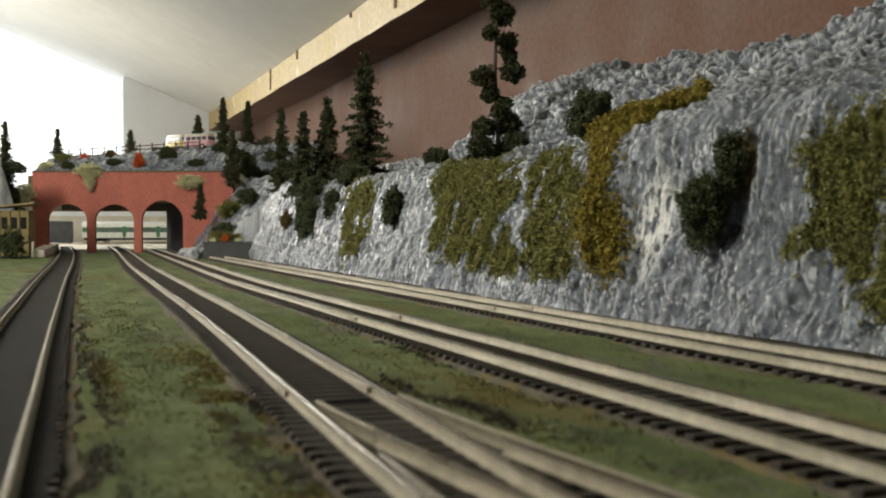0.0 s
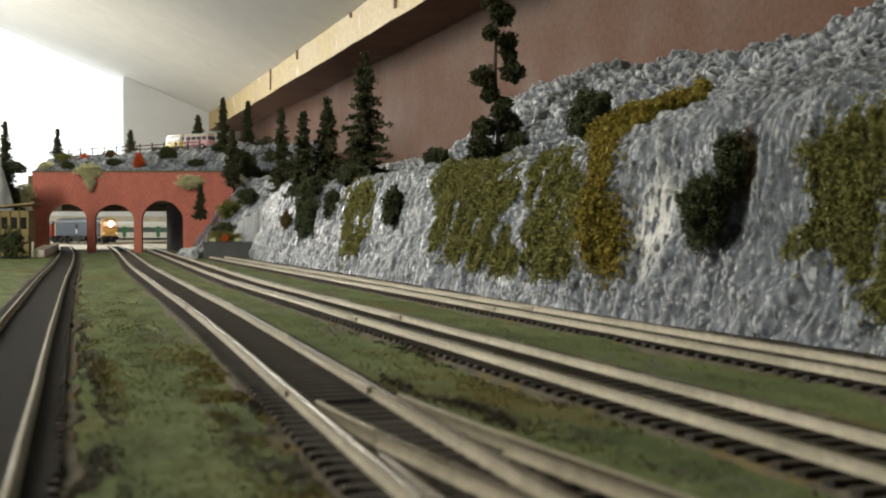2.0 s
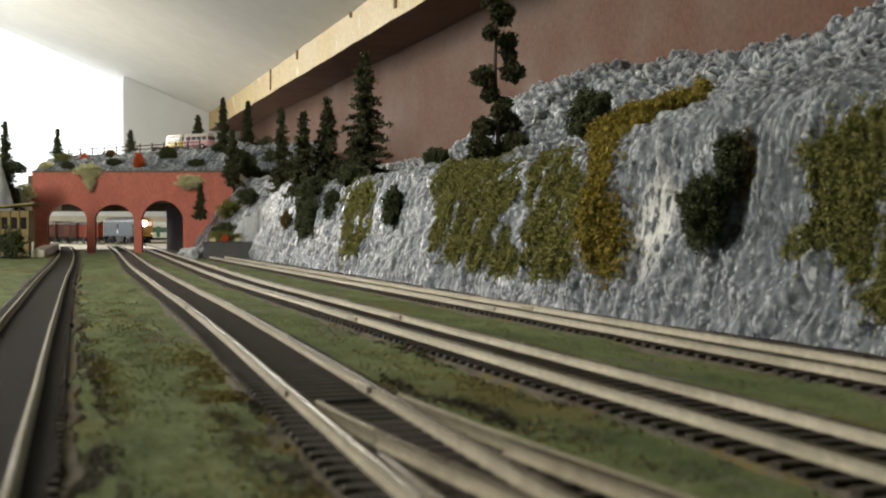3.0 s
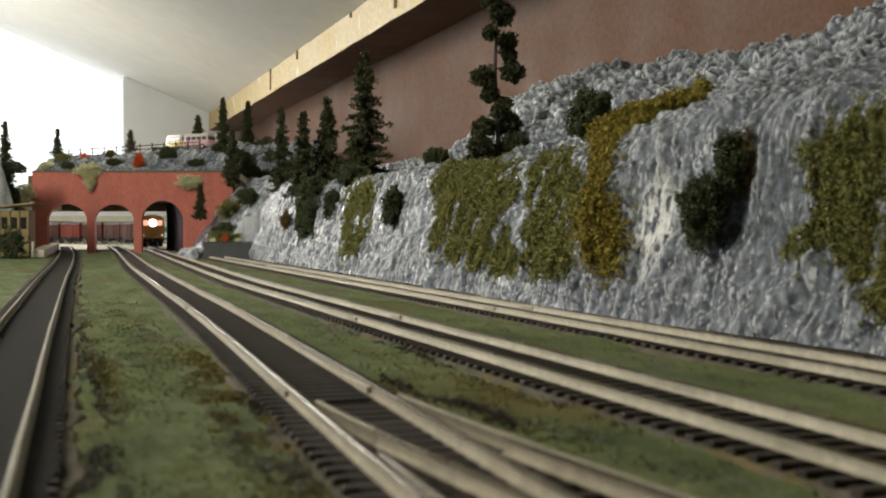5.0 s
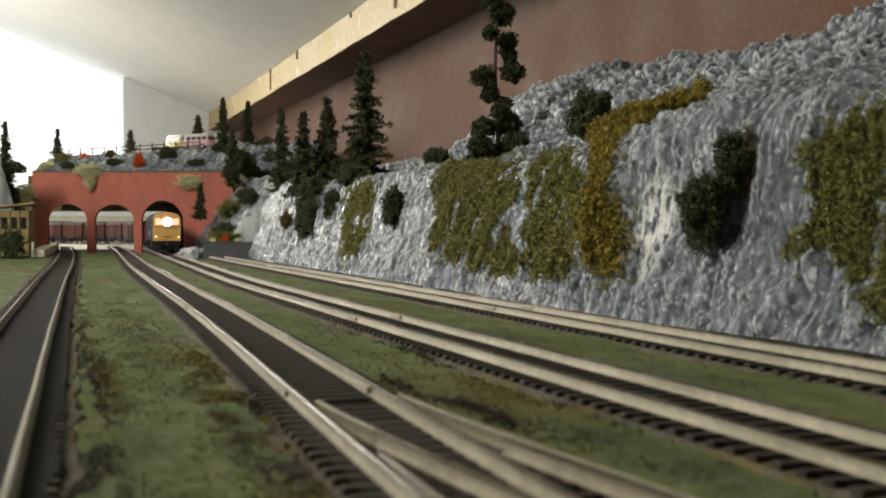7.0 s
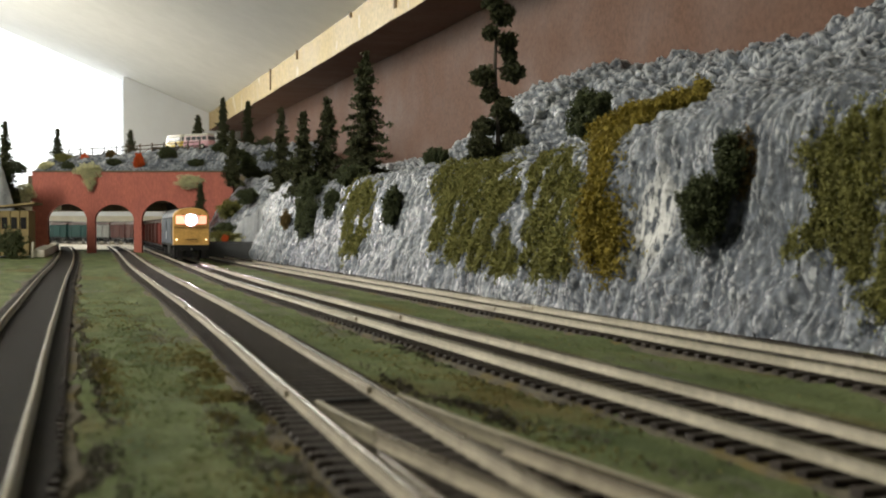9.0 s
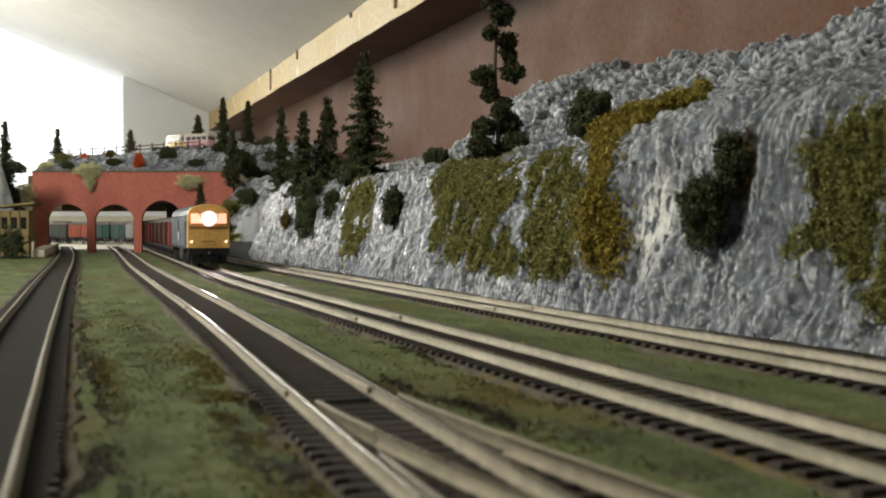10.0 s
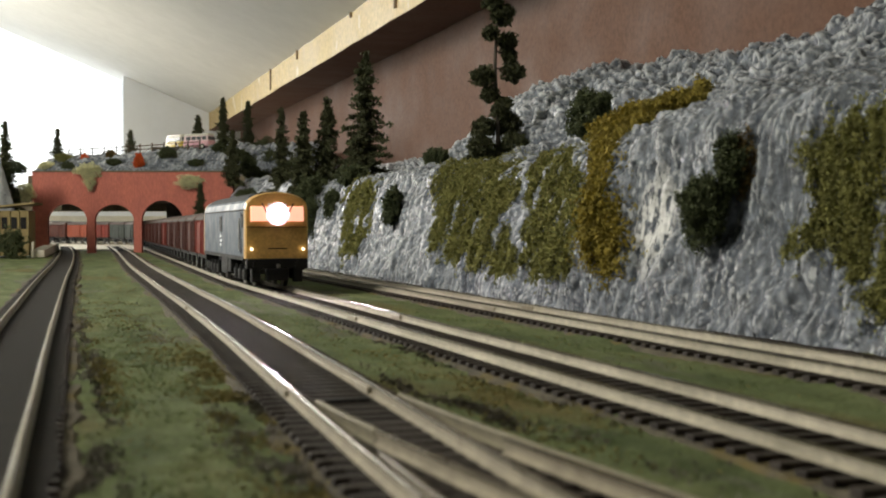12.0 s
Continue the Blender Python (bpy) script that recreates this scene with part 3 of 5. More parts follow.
def left_bank(x, y):
    t = min(max((-0.028 - x) / 0.030, 0), 1)
    return -0.003 + 0.125 * t ** 0.7


hill("left_rock_bank", "grey rocky bank beside the bridge end", -0.45, -0.030, 1.55, 1.80, left_bank, 90, 50, 0.007)

# light-coloured yard beyond the bridge
structure("pavement", boxes((-1.2, WALL_X - 0.001, 1.98, GABLE_Y - 0.001, -0.002, 0.0012)), M_CREAM, "pale concrete yard beyond the bridge")


# ---- train ----
def loft(sections, cap=True):
    """Rings of equal count, joined in turn."""
    b = bmesh.new()
    rows = [[b.verts.new(p) for p in ring] for ring in sections]
    n = len(rows[0])
    for r0, r1 in zip(rows, rows[1:]):
        for i in range(n):
            b.faces.new((r0[i], r0[(i + 1) % n], r1[(i + 1) % n], r1[i]))
    if cap:
        b.faces.new(rows[0][::-1])
        b.faces.new(rows[-1])
    bmesh.ops.recalc_face_normals(b, faces=b.faces)
    return b


def shell(w, z0, zg, zt, n=10):
    """Body cross-section: straight sides to the gutter and a domed roof."""
    pts = [(-w, z0), (-w, z0 + (zg - z0) * 0.5), (-w, zg)]
    for i in range(1, n):
        a = math.pi * i / n
        pts.append((-w * math.cos(a) * 1.0, zg + (zt - zg) * math.sin(a) ** 0.75))
    pts += [(w, zg), (w, z0 + (zg - z0) * 0.5), (w, z0)]
    return pts


def wheelset(parent, y, r=0.0063, half=0.0082):
    b = bmesh.new()
    for sg in (-1, 1):
        cyl(b, (sg * (half - 0.0012), y, r), (sg * (half + 0.0012), y, r), r, n=18)
        cyl(b, (sg * (half + 0.0012), y, r), (sg * (half + 0.0016), y, r), r * 0.55, n=12)
    cyl(b, (-half, y, r), (half, y, r), 0.0012, n=8)
    part("wheelset", b, M_STEEL, parent)


L_W, L_Z0, L_ZG, L_ZT, L_HALF = 0.0175, 0.0160, 0.0425, 0.0527, 0.0965


def cab_end(y0, sgn, y_tip):
    """A cab's rings from y0 out to the slightly bowed front."""
    rings = []
    for t in (0.0, 0.35, 0.7, 0.9, 1.0):
        y = y0 + (y_tip - y0) * t
        k = 1.0 - 0.045 * t ** 6
        ring = []
        for x, z in shell(L_W, L_Z0, L_ZG, L_ZT):
            lean = 0.0022 * max((z - 0.033) / 0.02, 0) ** 1.3 * t
            bow = 0.0014 * (x / L_W) ** 2 * t
            ring.append((x * k, y - sgn * (lean + bow), L_Z0 + (z - L_Z0) * (1 - 0.02 * t ** 6)))
        rings.append(ring)
    return rings


M_VWHITE = surface("cream_white_enamel", (0.62, 0.60, 0.52), (0.72, 0.70, 0.62), 60, 500, 0.3)


def locomotive():
    loco = thing("locomotive", pose(0, 0, RAIL_TOP), "blue electric locomotive with yellow front and lit headlight", "locomotive", "goods train")
    body = loft([[(x, y, z) for x, z in shell(L_W, L_Z0, L_ZG, L_ZT)] for y in np.linspace(-L_HALF + 0.006, L_HALF - 0.007, 9)])
    body = part("body", body, M_BLUE, loco)
    roof = prism([(x * 0.93, z + 0.0006) for x, z in shell(L_W, L_ZG + 0.001, L_ZG + 0.0015, L_ZT)], -L_HALF + 0.016, L_HALF - 0.016)
    part("roof", roof, M_ROOFGREY, loco, "weathered grey roof")
    for sg, nm in ((1, "front"), (-1, "rear")):
        b = loft(cab_end(sg * (L_HALF - 0.007), sg, sg * L_HALF)) if sg > 0 else loft(cab_end(-L_HALF + 0.006, -1, -L_HALF))
        cab = part("cab_front", b, M_YELLOW, loco, "warning-yellow cab front")
        fy = sg * (L_HALF + 0.0002)

        def plate(x0, x1, z0, z1, d=0.0009, lean=0.0014, bev=0.0004):
            q = boxes((x0, x1, -d, d, z0, z1), bevel=bev)
            for vt in q.verts:
                vt.co.y += fy - sg * (lean * max((vt.co.z - 0.033) / 0.0115, 0) + 0.0014 * (vt.co.x / L_W) ** 2) * 1.0
            return q
        for s2 in (-1, 1):
            xa, xb = sorted((s2 * 0.0056, s2 * 0.0146))
            part("windscreen", plate(xa, xb, 0.0364, 0.0446), M_CAB if sg > 0 else M_BLACK, cab, "lit cab windscreen")
            mk = bmesh.new()
            cyl(mk, (s2 * 0.0142, fy - sg * 0.002, 0.0212), (s2 * 0.0142, fy + sg * 0.0006, 0.0212), 0.0007, n=14)
            part("marker_light", mk, M_MARKER if sg > 0 else M_BLACK, cab)
            wp = bmesh.new()
            cyl(wp, (s2 * 0.0085, fy + sg * 0.0004, 0.0462), (s2 * 0.0060, fy + sg * 0.0006, 0.0408), 0.00035, n=6)
            part("wiper", wp, M_BLACK, cab)
            bf = bmesh.new()
            cyl(bf, (s2 * 0.0115, fy, 0.0125), (s2 * 0.0115, fy + sg * 0.005, 0.0125), 0.0013, n=12)
            cyl(bf, (s2 * 0.0115, fy + sg * 0.005, 0.0125), (s2 * 0.0115, fy + sg * 0.006, 0.0125), 0.0031, n=18)
            part("buffer", bf, M_BLACK, loco)
        if sg > 0:
            lp = bmesh.new()
            cyl(lp, (0, fy + 0.0012, 0.0404), (0, fy + 0.0015, 0.0404), 0.0046, 0.0044, n=30)
            lamp = part("headlight", lp, M_LAMP, cab, "bright white headlight")
            # Added ring that paints the bloom round the headlight.
            part("bloom_ring", cyl(bmesh.new(), (0, fy - 0.003, 0.0404), (0, fy + 0.0011, 0.0404), 0.0062, n=30), M_HALO, lamp, "pink glowing ring for the headlight bloom, not a lamp part")
        part("headcode_panel", plate(-0.0052, 0.0052, 0.0360, 0.0462, 0.0005), M_VWHITE, cab)
        part("seam", plate(-0.0165, 0.0165, 0.0331, 0.0334, 0.0004, bev=0), M_BLACK, cab)
        part("coupling_slot", plate(-0.0052, 0.0052, 0.0212, 0.0218, 0.0004, bev=0), M_BLACK, cab)
        bb = boxes((-0.0168, 0.0168, -0.0035, 0.0035, 0.0105, 0.0158), (-0.006, 0.006, -0.003, 0.004, 0.004, 0.0104), (-0.014, -0.009, -0.003, 0.002, 0.003, 0.0104), (0.009, 0.014, -0.003, 0.002, 0.003, 0.0104), bevel=0.0006)
        part("buffer_beam", bb, M_BLACK, loco, m=pose(0, sg * (L_HALF - 0.0040), 0))
        hk = boxes((-0.0007, 0.0007, 0, sg * 0.004, 0.011, 0.013)) if sg > 0 else boxes((-0.0007, 0.0007, -0.004, 0, 0.011, 0.013))
        part("coupling_hook", hk, M_STEEL, loco, m=pose(0, sg * L_HALF, 0))
        # bogie
        bg = thing("bogie", pose(0, sg * 0.056, 0), "", "")
        bg.parent = loco
        for s2 in (-1, 1):
            fr = boxes((s2 * 0.0125 - 0.0012, s2 * 0.0125 + 0.0012, -0.024, 0.024, 0.005, 0.0115), bevel=0.0005)
            for k in (-0.0165, 0, 0.0165):
                box(fr, s2 * 0.0142 - 0.0012, s2 * 0.0142 + 0.0012, k - 0.0032, k + 0.0032, 0.0035, 0.0095, bevel=0.0006)
                cyl(fr, (s2 * 0.0146, k + 0.007, 0.0035), (s2 * 0.0146, k + 0.007, 0.0120), 0.0013, n=8)
            part("bogie_frame", fr, M_BLACK, bg)
        wheelset(bg, -0.0165, 0.0075)
        wheelset(bg, 0.0165, 0.0075)
    for s2 in (-1, 1):
        part("underframe_box", boxes((s2 * 0.0115 - 0.004, s2 * 0.0115 + 0.004, -0.019, 0.010, 0.0045, 0.0152), (s2 * 0.0125 - 0.003, s2 * 0.0125 + 0.003, 0.012, 0.024, 0.006, 0.0150), bevel=0.0008), M_BLACK, loco)
        part("sill", boxes((s2 * 0.0172 - 0.0006, s2 * 0.0172 + 0.0006, -L_HALF + 0.008, L_HALF - 0.008, 0.0148, 0.0170)), M_BLACK, loco)
        part("gutter", boxes((s2 * 0.0175 - 0.0005, s2 * 0.0175 + 0.0005, -L_HALF + 0.004, L_HALF - 0.004, L_ZG - 0.0002, L_ZG + 0.0006)), M_ROOFGREY, loco)
        for y in (-0.004,):
            part("side_window", boxes((s2 * 0.0175 - 0.0003, s2 * 0.0175 + 0.0003, y - 0.0055, y + 0.0055, 0.0305, 0.0400), bevel=0.0002), M_BLACK, body)
        part("cab_door", boxes((s2 * 0.0175 - 0.0003, s2 * 0.0175 + 0.0003, 0.0800, 0.0806, 0.018, 0.0420)), M_BLACK, body)
        part("cab_side_window", boxes((s2 * 0.0175 - 0.0004, s2 * 0.0175 + 0.0004, 0.0825, 0.0875, 0.033, 0.0405), bevel=0.0002), M_BLACK, body)
        part("handrail", cyl(bmesh.new(), (s2 * 0.0185, 0.079, 0.020), (s2 * 0.0185, 0.079, 0.038), 0.0004, n=6), M_STEEL, body)
        for k in range(3):
            part("number_mark", boxes((s2 * 0.0175 - 0.0003, s2 * 0.0175 + 0.0003, -0.007, -0.0025 + 0.002 * (k == 1), 0.0215 + k * 0.0027, 0.0233 + k * 0.0027)), M_WHITE, body)
    return loco


M_VANROOF = surface("sooty_van_roof", (0.040, 0.026, 0.022), (0.085, 0.055, 0.046), 80, 700, 0.8, spec=0.25)


def van(color_mat, name="goods_van", label="brown four-wheeled goods van"):
    v_ = thing(name, pose(0, 0, RAIL_TOP), label, "goods wagon", "goods train")
    w_, z0, zg, zt, hl = 0.0162, 0.0135, 0.0385, 0.0445, 0.0375
    b = boxes((-w_, w_, -hl, hl, z0, zg), bevel=0.0006)
    body = part("body", b, color_mat, v_)
    rib = bmesh.new()
    for sg in (-1, 1):
        for y in (-0.0368, -0.025, -0.0125, 0.0125, 0.025, 0.0368):
            box(rib, sg * w_ - 0.0006, sg * w_ + 0.0006, y - 0.0008, y + 0.0008, z0, zg - 0.0005)
        for z in (0.019, 0.0245, 0.030, 0.0355):
            box(rib, sg * w_ - 0.0002, sg * w_ + 0.0002, -hl + 0.001, hl - 0.001, z - 0.00025, z + 0.00025)
    part("ribs", rib, color_mat, body)
    for sg in (-1, 1):
        part("door", boxes((sg * (w_ + 0.0004) - 0.0006, sg * (w_ + 0.0004) + 0.0006, -0.0112, 0.0112, z0 + 0.001, zg - 0.002), bevel=0.0003), color_mat, body)
    ring = [(-w_ - 0.0008, zg), (-w_ - 0.0008, zg + 0.0006)] + [(-w_ * math.cos(math.pi * i / 10) * 1.02, zg + 0.0006 + (zt - zg) * math.sin(math.pi * i / 10)) for i in range(1, 10)] + [(w_ + 0.0008, zg + 0.0006), (w_ + 0.0008, zg)]
    part("roof", prism(ring, -hl - 0.0008, hl + 0.0008), M_VANROOF, v_)
    under = boxes((-0.0145, 0.0145, -hl, hl, 0.0105, 0.0134), bevel=0.0003)
    for sg in (-1, 1):
        for y in (-0.0225, 0.0225):
            box(under, sg * 0.0118 - 0.0010, sg * 0.0118 + 0.0010, y - 0.0055, y + 0.0055, 0.0045, 0.0106)
    box(under, -0.004, 0.004, -hl - 0.005, hl + 0.005, 0.0085, 0.0100)
    part("underframe", under, M_BLACK, v_)
    wheelset(v_, -0.0225)
    wheelset(v_, 0.0225)
    return v_


def wagon_paint(name, dark, light):
    return surface(name, dark, light, 60, 700, 0.8, vary=0.25, spec=0.12)


P_BROWN = wagon_paint("bauxite_brown_paint", (0.055, 0.021, 0.017), (0.10, 0.035, 0.027))
P_RED = wagon_paint("bright_red_paint", (0.14, 0.027, 0.020), (0.20, 0.038, 0.027))
P_ORANGE = wagon_paint("faded_red_paint", (0.25, 0.06, 0.034), (0.32, 0.085, 0.05))
P_TEAL = wagon_paint("teal_green_paint", (0.014, 0.048, 0.046), (0.026, 0.07, 0.065))
P_GREY = wagon_paint("light_grey_paint", (0.18, 0.19, 0.18), (0.26, 0.26, 0.25))
P_DARK = wagon_paint("dark_slate_paint", (0.035, 0.042, 0.038), (0.06, 0.07, 0.062))
KINDS = {"b": (P_BROWN, "bauxite brown four-wheeled goods van"), "r": (P_RED, "bright red four-wheeled goods van"),
         "o": (P_ORANGE, "faded orange-red four-wheeled goods van"), "t": (P_TEAL, "teal green four-wheeled goods van"),
         "g": (P_GREY, "light grey four-wheeled goods van"), "d": (P_DARK, "dark slate four-wheeled goods van")}
ORDER = "rbbbbrbbbbbbgttoddrobbbbbb"
loco = locomotive()
first = {}
wagons = []
for c in ORDER:
    if c not in first:
        first[c] = van(*[KINDS[c][0], "goods_van", KINDS[c][1]])
        wagons.append(first[c])
    else:
        wagons.append(copy_thing(first[c], pose(0, 0, RAIL_TOP)))

# nose of the locomotive along the main line, by time
NOSE_T = [0.0, 1.0, 3.2, 7.0, 9.5, 11.0, 12.0]
NOSE_S = [3.340, 3.163, 2.755, 2.087, 1.632, 1.392, 1.214]


def nose(t):
    return float(np.interp(t, NOSE_T, NOSE_S))


def on_line(s, base_len):
    a, b = MAIN.at(s - base_len / 2), MAIN.at(s + base_len / 2)
    d = a - b
    c = (a + b) / 2
    return pose(c[0], c[1], RAIL_TOP, 0, 0, math.degrees(math.atan2(-d[0], d[1])))


# ---- plants ----
def fir_mesh(seed, h, w, sparse=0.0, bare=0.06):
    """A conifer: whorls of drooping, bristly boughs, thinner and uneven towards the top."""
    rng = np.random.default_rng(seed)
    pts = []
    z = bare * h
    while z < h * 0.99:
        t = (z - bare * h) / (h * (1 - bare))
        r = w * (1 - t) ** 0.75 * rng.uniform(0.6, 1.2) + 0.0012
        for _ in range(rng.integers(4, 9)):
            if rng.random() < sparse:
                continue
            a, rr = rng.uniform(0, 2 * math.pi), r * rng.uniform(0.5, 1.2)
            for q in np.arange(0.0, 1.0, 0.0016 / max(rr, 0.002)):
                d = rr * q
                pts.append((d * math.cos(a), d * math.sin(a), z - 0.28 * d + 0.1 * d * d / max(rr, 1e-4)))
        z += h * rng.uniform(0.016, 0.042)
    v, f = tufts(np.array(pts), min(0.0028, w * 0.2), 0.0011, rng, per=9, up=-0.1)
    return v, f


def tree(name, label, m, h, w, seed, sparse=0.0, bare=0.06, lean=0.0):
    t = thing(name, m, label, "tree", "model trees")
    v, f = fir_mesh(seed, h, w, sparse, bare)
    b = bmesh.new()
    k = 7
    for i in range(k):
        z0, z1 = h * i / k * 0.97, h * (i + 1) / k * 0.97
        cyl(b, (lean * math.sin(z0 * 40), 0, z0 - 0.003 * (i == 0)), (lean * math.sin(z1 * 40), 0, z1), 0.0016 * (1 - 0.85 * i / k), 0.0016 * (1 - 0.85 * (i + 1) / k), 7)
    part("trunk", b, M_BARK, t)
    part("crown", leaf_mesh("crown", v, f, M_FIR), None, t)
    return t


def clump_points(rng, n, sx, sy, sz, seed):
    p = rng.normal(0, 1, (n, 3))
    p /= np.linalg.norm(p, axis=1)[:, None]
    k = np.array([0.72 + 0.55 * noise.noise(Vector(q) * 2.1 + Vector((seed, 0, 0))) for q in p])
    p *= (k * rng.uniform(0.55, 1.0, n) ** 0.5)[:, None]
    return p * np.array([sx, sy, sz])


def bush(name, label, at, sx, sy, sz, mat, seed, n=900, leaf=0.0022, cat="bush", rot=0.0):
    rng = np.random.default_rng(seed)
    v, f = tufts(clump_points(rng, int(n * 1.5), sx, sy, sz, seed), leaf * 0.8, 0.0007, rng, per=5)
    ob = new(name, leaf_mesh(name, v, f, mat))
    ob.matrix_basis = pose(*at, rot, 0, 0)
    return tagged(ob, label, cat, "model bushes")


FAR = "dark green bristly model fir tree on the bank"
tree("fir_tree", "tall dense dark green fir on the cliff ledge", pose(0.285, 1.035, 0.084), 0.120, 0.027, 3)
tree("fir_tree", "dark green model fir on the cliff ledge", pose(0.27, 1.13, 0.084), 0.086, 0.0165, 4)
tree("fir_tree", "dark green model fir on the cliff edge", pose(0.245, 1.125, 0.068), 0.087, 0.0155, 5)
tree("fir_tree", "sparse spindly model fir on the cliff edge", pose(0.260, 1.318, 0.078), 0.100, 0.0155, 6, 0.35)
for x, y, z, h, w, sd, sp in ((0.302, 1.80, 0.162, 0.078, 0.012, 7, 0.1), (0.257, 1.763, 0.160, 0.076, 0.0125, 8, 0.2), (0.248, 1.61, 0.096, 0.079, 0.014, 9, 0.1),
                              (0.252, 2.03, 0.176, 0.060, 0.013, 10, 0.1), (0.126, 1.865, 0.155, 0.036, 0.010, 11, 0.35), (0.016, 1.882, 0.146, 0.046, 0.010, 12, 0.35),
                              (0.205, 1.628, 0.050, 0.050, 0.010, 13, 0.2), (-0.052, 1.60, 0.035, 0.145, 0.022, 14, 0.1), (0.34, 1.72, 0.12, 0.06, 0.014, 15, 0.1)):
    tree("fir_tree", FAR, pose(x, y, z), h, w, sd, sp)

# tall pine with a bare trunk and separate clumps
pine = thing("pine_tree", pose(0.303, 0.750, 0.083), "tall open pine with bare trunk and dark clumps", "tree", "model trees")
bm = bmesh.new()
for i in range(12):
    z0, z1 = 0.0125 * i - 0.004, 0.0125 * (i + 1) - 0.004
    cyl(bm, (0.0012 * math.sin(i * 0.8), 0, z0), (0.0012 * math.sin((i + 1) * 0.8), 0, z1), 0.0019 - 0.0001 * i, 0.0019 - 0.0001 * (i + 1), 8)
rng = np.random.default_rng(21)
spots = [(-0.013, 0.012, 0.011), (0.012, 0.013, 0.011), (-0.008, 0.026, 0.009), (0.010, 0.029, 0.010), (-0.014, 0.004, 0.010), (0.003, 0.006, 0.010), (0.003, 0.038, 0.006),
         (-0.011, 0.062, 0.0095), (-0.005, 0.049, 0.007), (0.0135, 0.066, 0.0095), (0.003, 0.042, 0.006), (0.010, 0.088, 0.008), (-0.006, 0.092, 0.006), (0.004, 0.106, 0.009), (-0.004, 0.116, 0.008), (0.003, 0.130, 0.008), (0.012, 0.078, 0.006)]
for x, z, r in spots:
    cyl(bm, (0, 0, z + 0.002), (x, 0.3 * x, z), 0.0006, 0.0004, 5)
part("trunk", bm, M_BARK, pine)
for i, (x, z, r) in enumerate(spots):
    r *= 1.15 if z < 0.045 else 1.05
    v, f = tufts(clump_points(rng, 520, r, r, r * 0.95, i + 40), 0.0022, 0.0004, rng, per=4)
    part("foliage_clump", leaf_mesh("foliage_clump", v + np.array([x, rng.uniform(-0.005, 0.005), z]), f, M_FIR), None, pine)

D_ = "dark green clump-foliage bush"
bush("bush", D_ + " on the cliff ledge", (0.300, 0.873, 0.094), 0.012, 0.012, 0.010, M_BUSH, 1)
bush("bush", "round dark green bush on the upper ledge", (0.305, 0.603, 0.103), 0.0165, 0.0165, 0.0185, M_BUSH, 2, 1600)
bush("bush", "large dark green bush clinging to the cliff face", (0.2235, 0.354, 0.044), 0.010, 0.0125, 0.015, M_BUSH, 3, 2600, 0.0013)
bush("bush", "dark green bush clinging to the cliff face", (0.2315, 0.347, 0.060), 0.008, 0.009, 0.013, M_BUSH, 33, 1300, 0.0013)
bush("bush", D_ + " hanging on the cliff face", (0.236, 0.785, 0.052), 0.008, 0.010, 0.018, M_BUSH, 4, 900, rot=20)
bush("bush", D_ + " hanging on the cliff face", (0.236, 1.075, 0.048), 0.012, 0.033, 0.040, M_BUSH, 5, 1900, rot=18)
bush("bush", D_ + " hanging on the cliff face", (0.240, 0.985, 0.058), 0.009, 0.012, 0.016, M_BUSH, 6, 800)
bush("bush", D_ + " below the fir trees", (0.258, 0.985, 0.084), 0.016, 0.034, 0.012, M_BUSH, 7, 1600)
bush("bush", D_ + " below the fir trees", (0.252, 1.10, 0.078), 0.014, 0.030, 0.014, M_BUSH, 8, 1400)
bush("bush", "dark green shrubs on the bank above the bridge", (0.325, 1.70, 0.142), 0.030, 0.03, 0.016, M_BUSH, 9, 1600)
bush("bush", "dark green shrubs on the bank above the bridge", (0.275, 1.64, 0.128), 0.016, 0.02, 0.022, M_BUSH, 10, 1200)
bush("lichen_tuft", "pale yellow-green lichen tuft on the bridge parapet", (0.057, 1.744, 0.121), 0.024, 0.010, 0.014, M_PALE, 11, 900, 0.0018)
bush("lichen_tuft", "pale lichen trailing down the bridge wall", (0.0585, 1.742, 0.108), 0.010, 0.006, 0.020, M_PALE, 12, 500, 0.0018)
bush("lichen_tuft", "pale yellow-green lichen tuft on the bridge wall", (0.199, 1.694, 0.105), 0.025, 0.008, 0.013, M_PALE, 13, 800, 0.0018)
bush("lichen_tuft", "pale yellow-green lichen tuft beside the bridge", (-0.030, 1.70, 0.086), 0.016, 0.012, 0.018, M_PALE, 14, 700, 0.0018)
def on_bank(w_, d_, up=0.0):
    """A place on the bank above the bridge: along the parapet and back from it."""
    p = BR @ Vector((w_, d_, 0))
    return (p.x, p.y, bridge_top(p.x, p.y) + up)


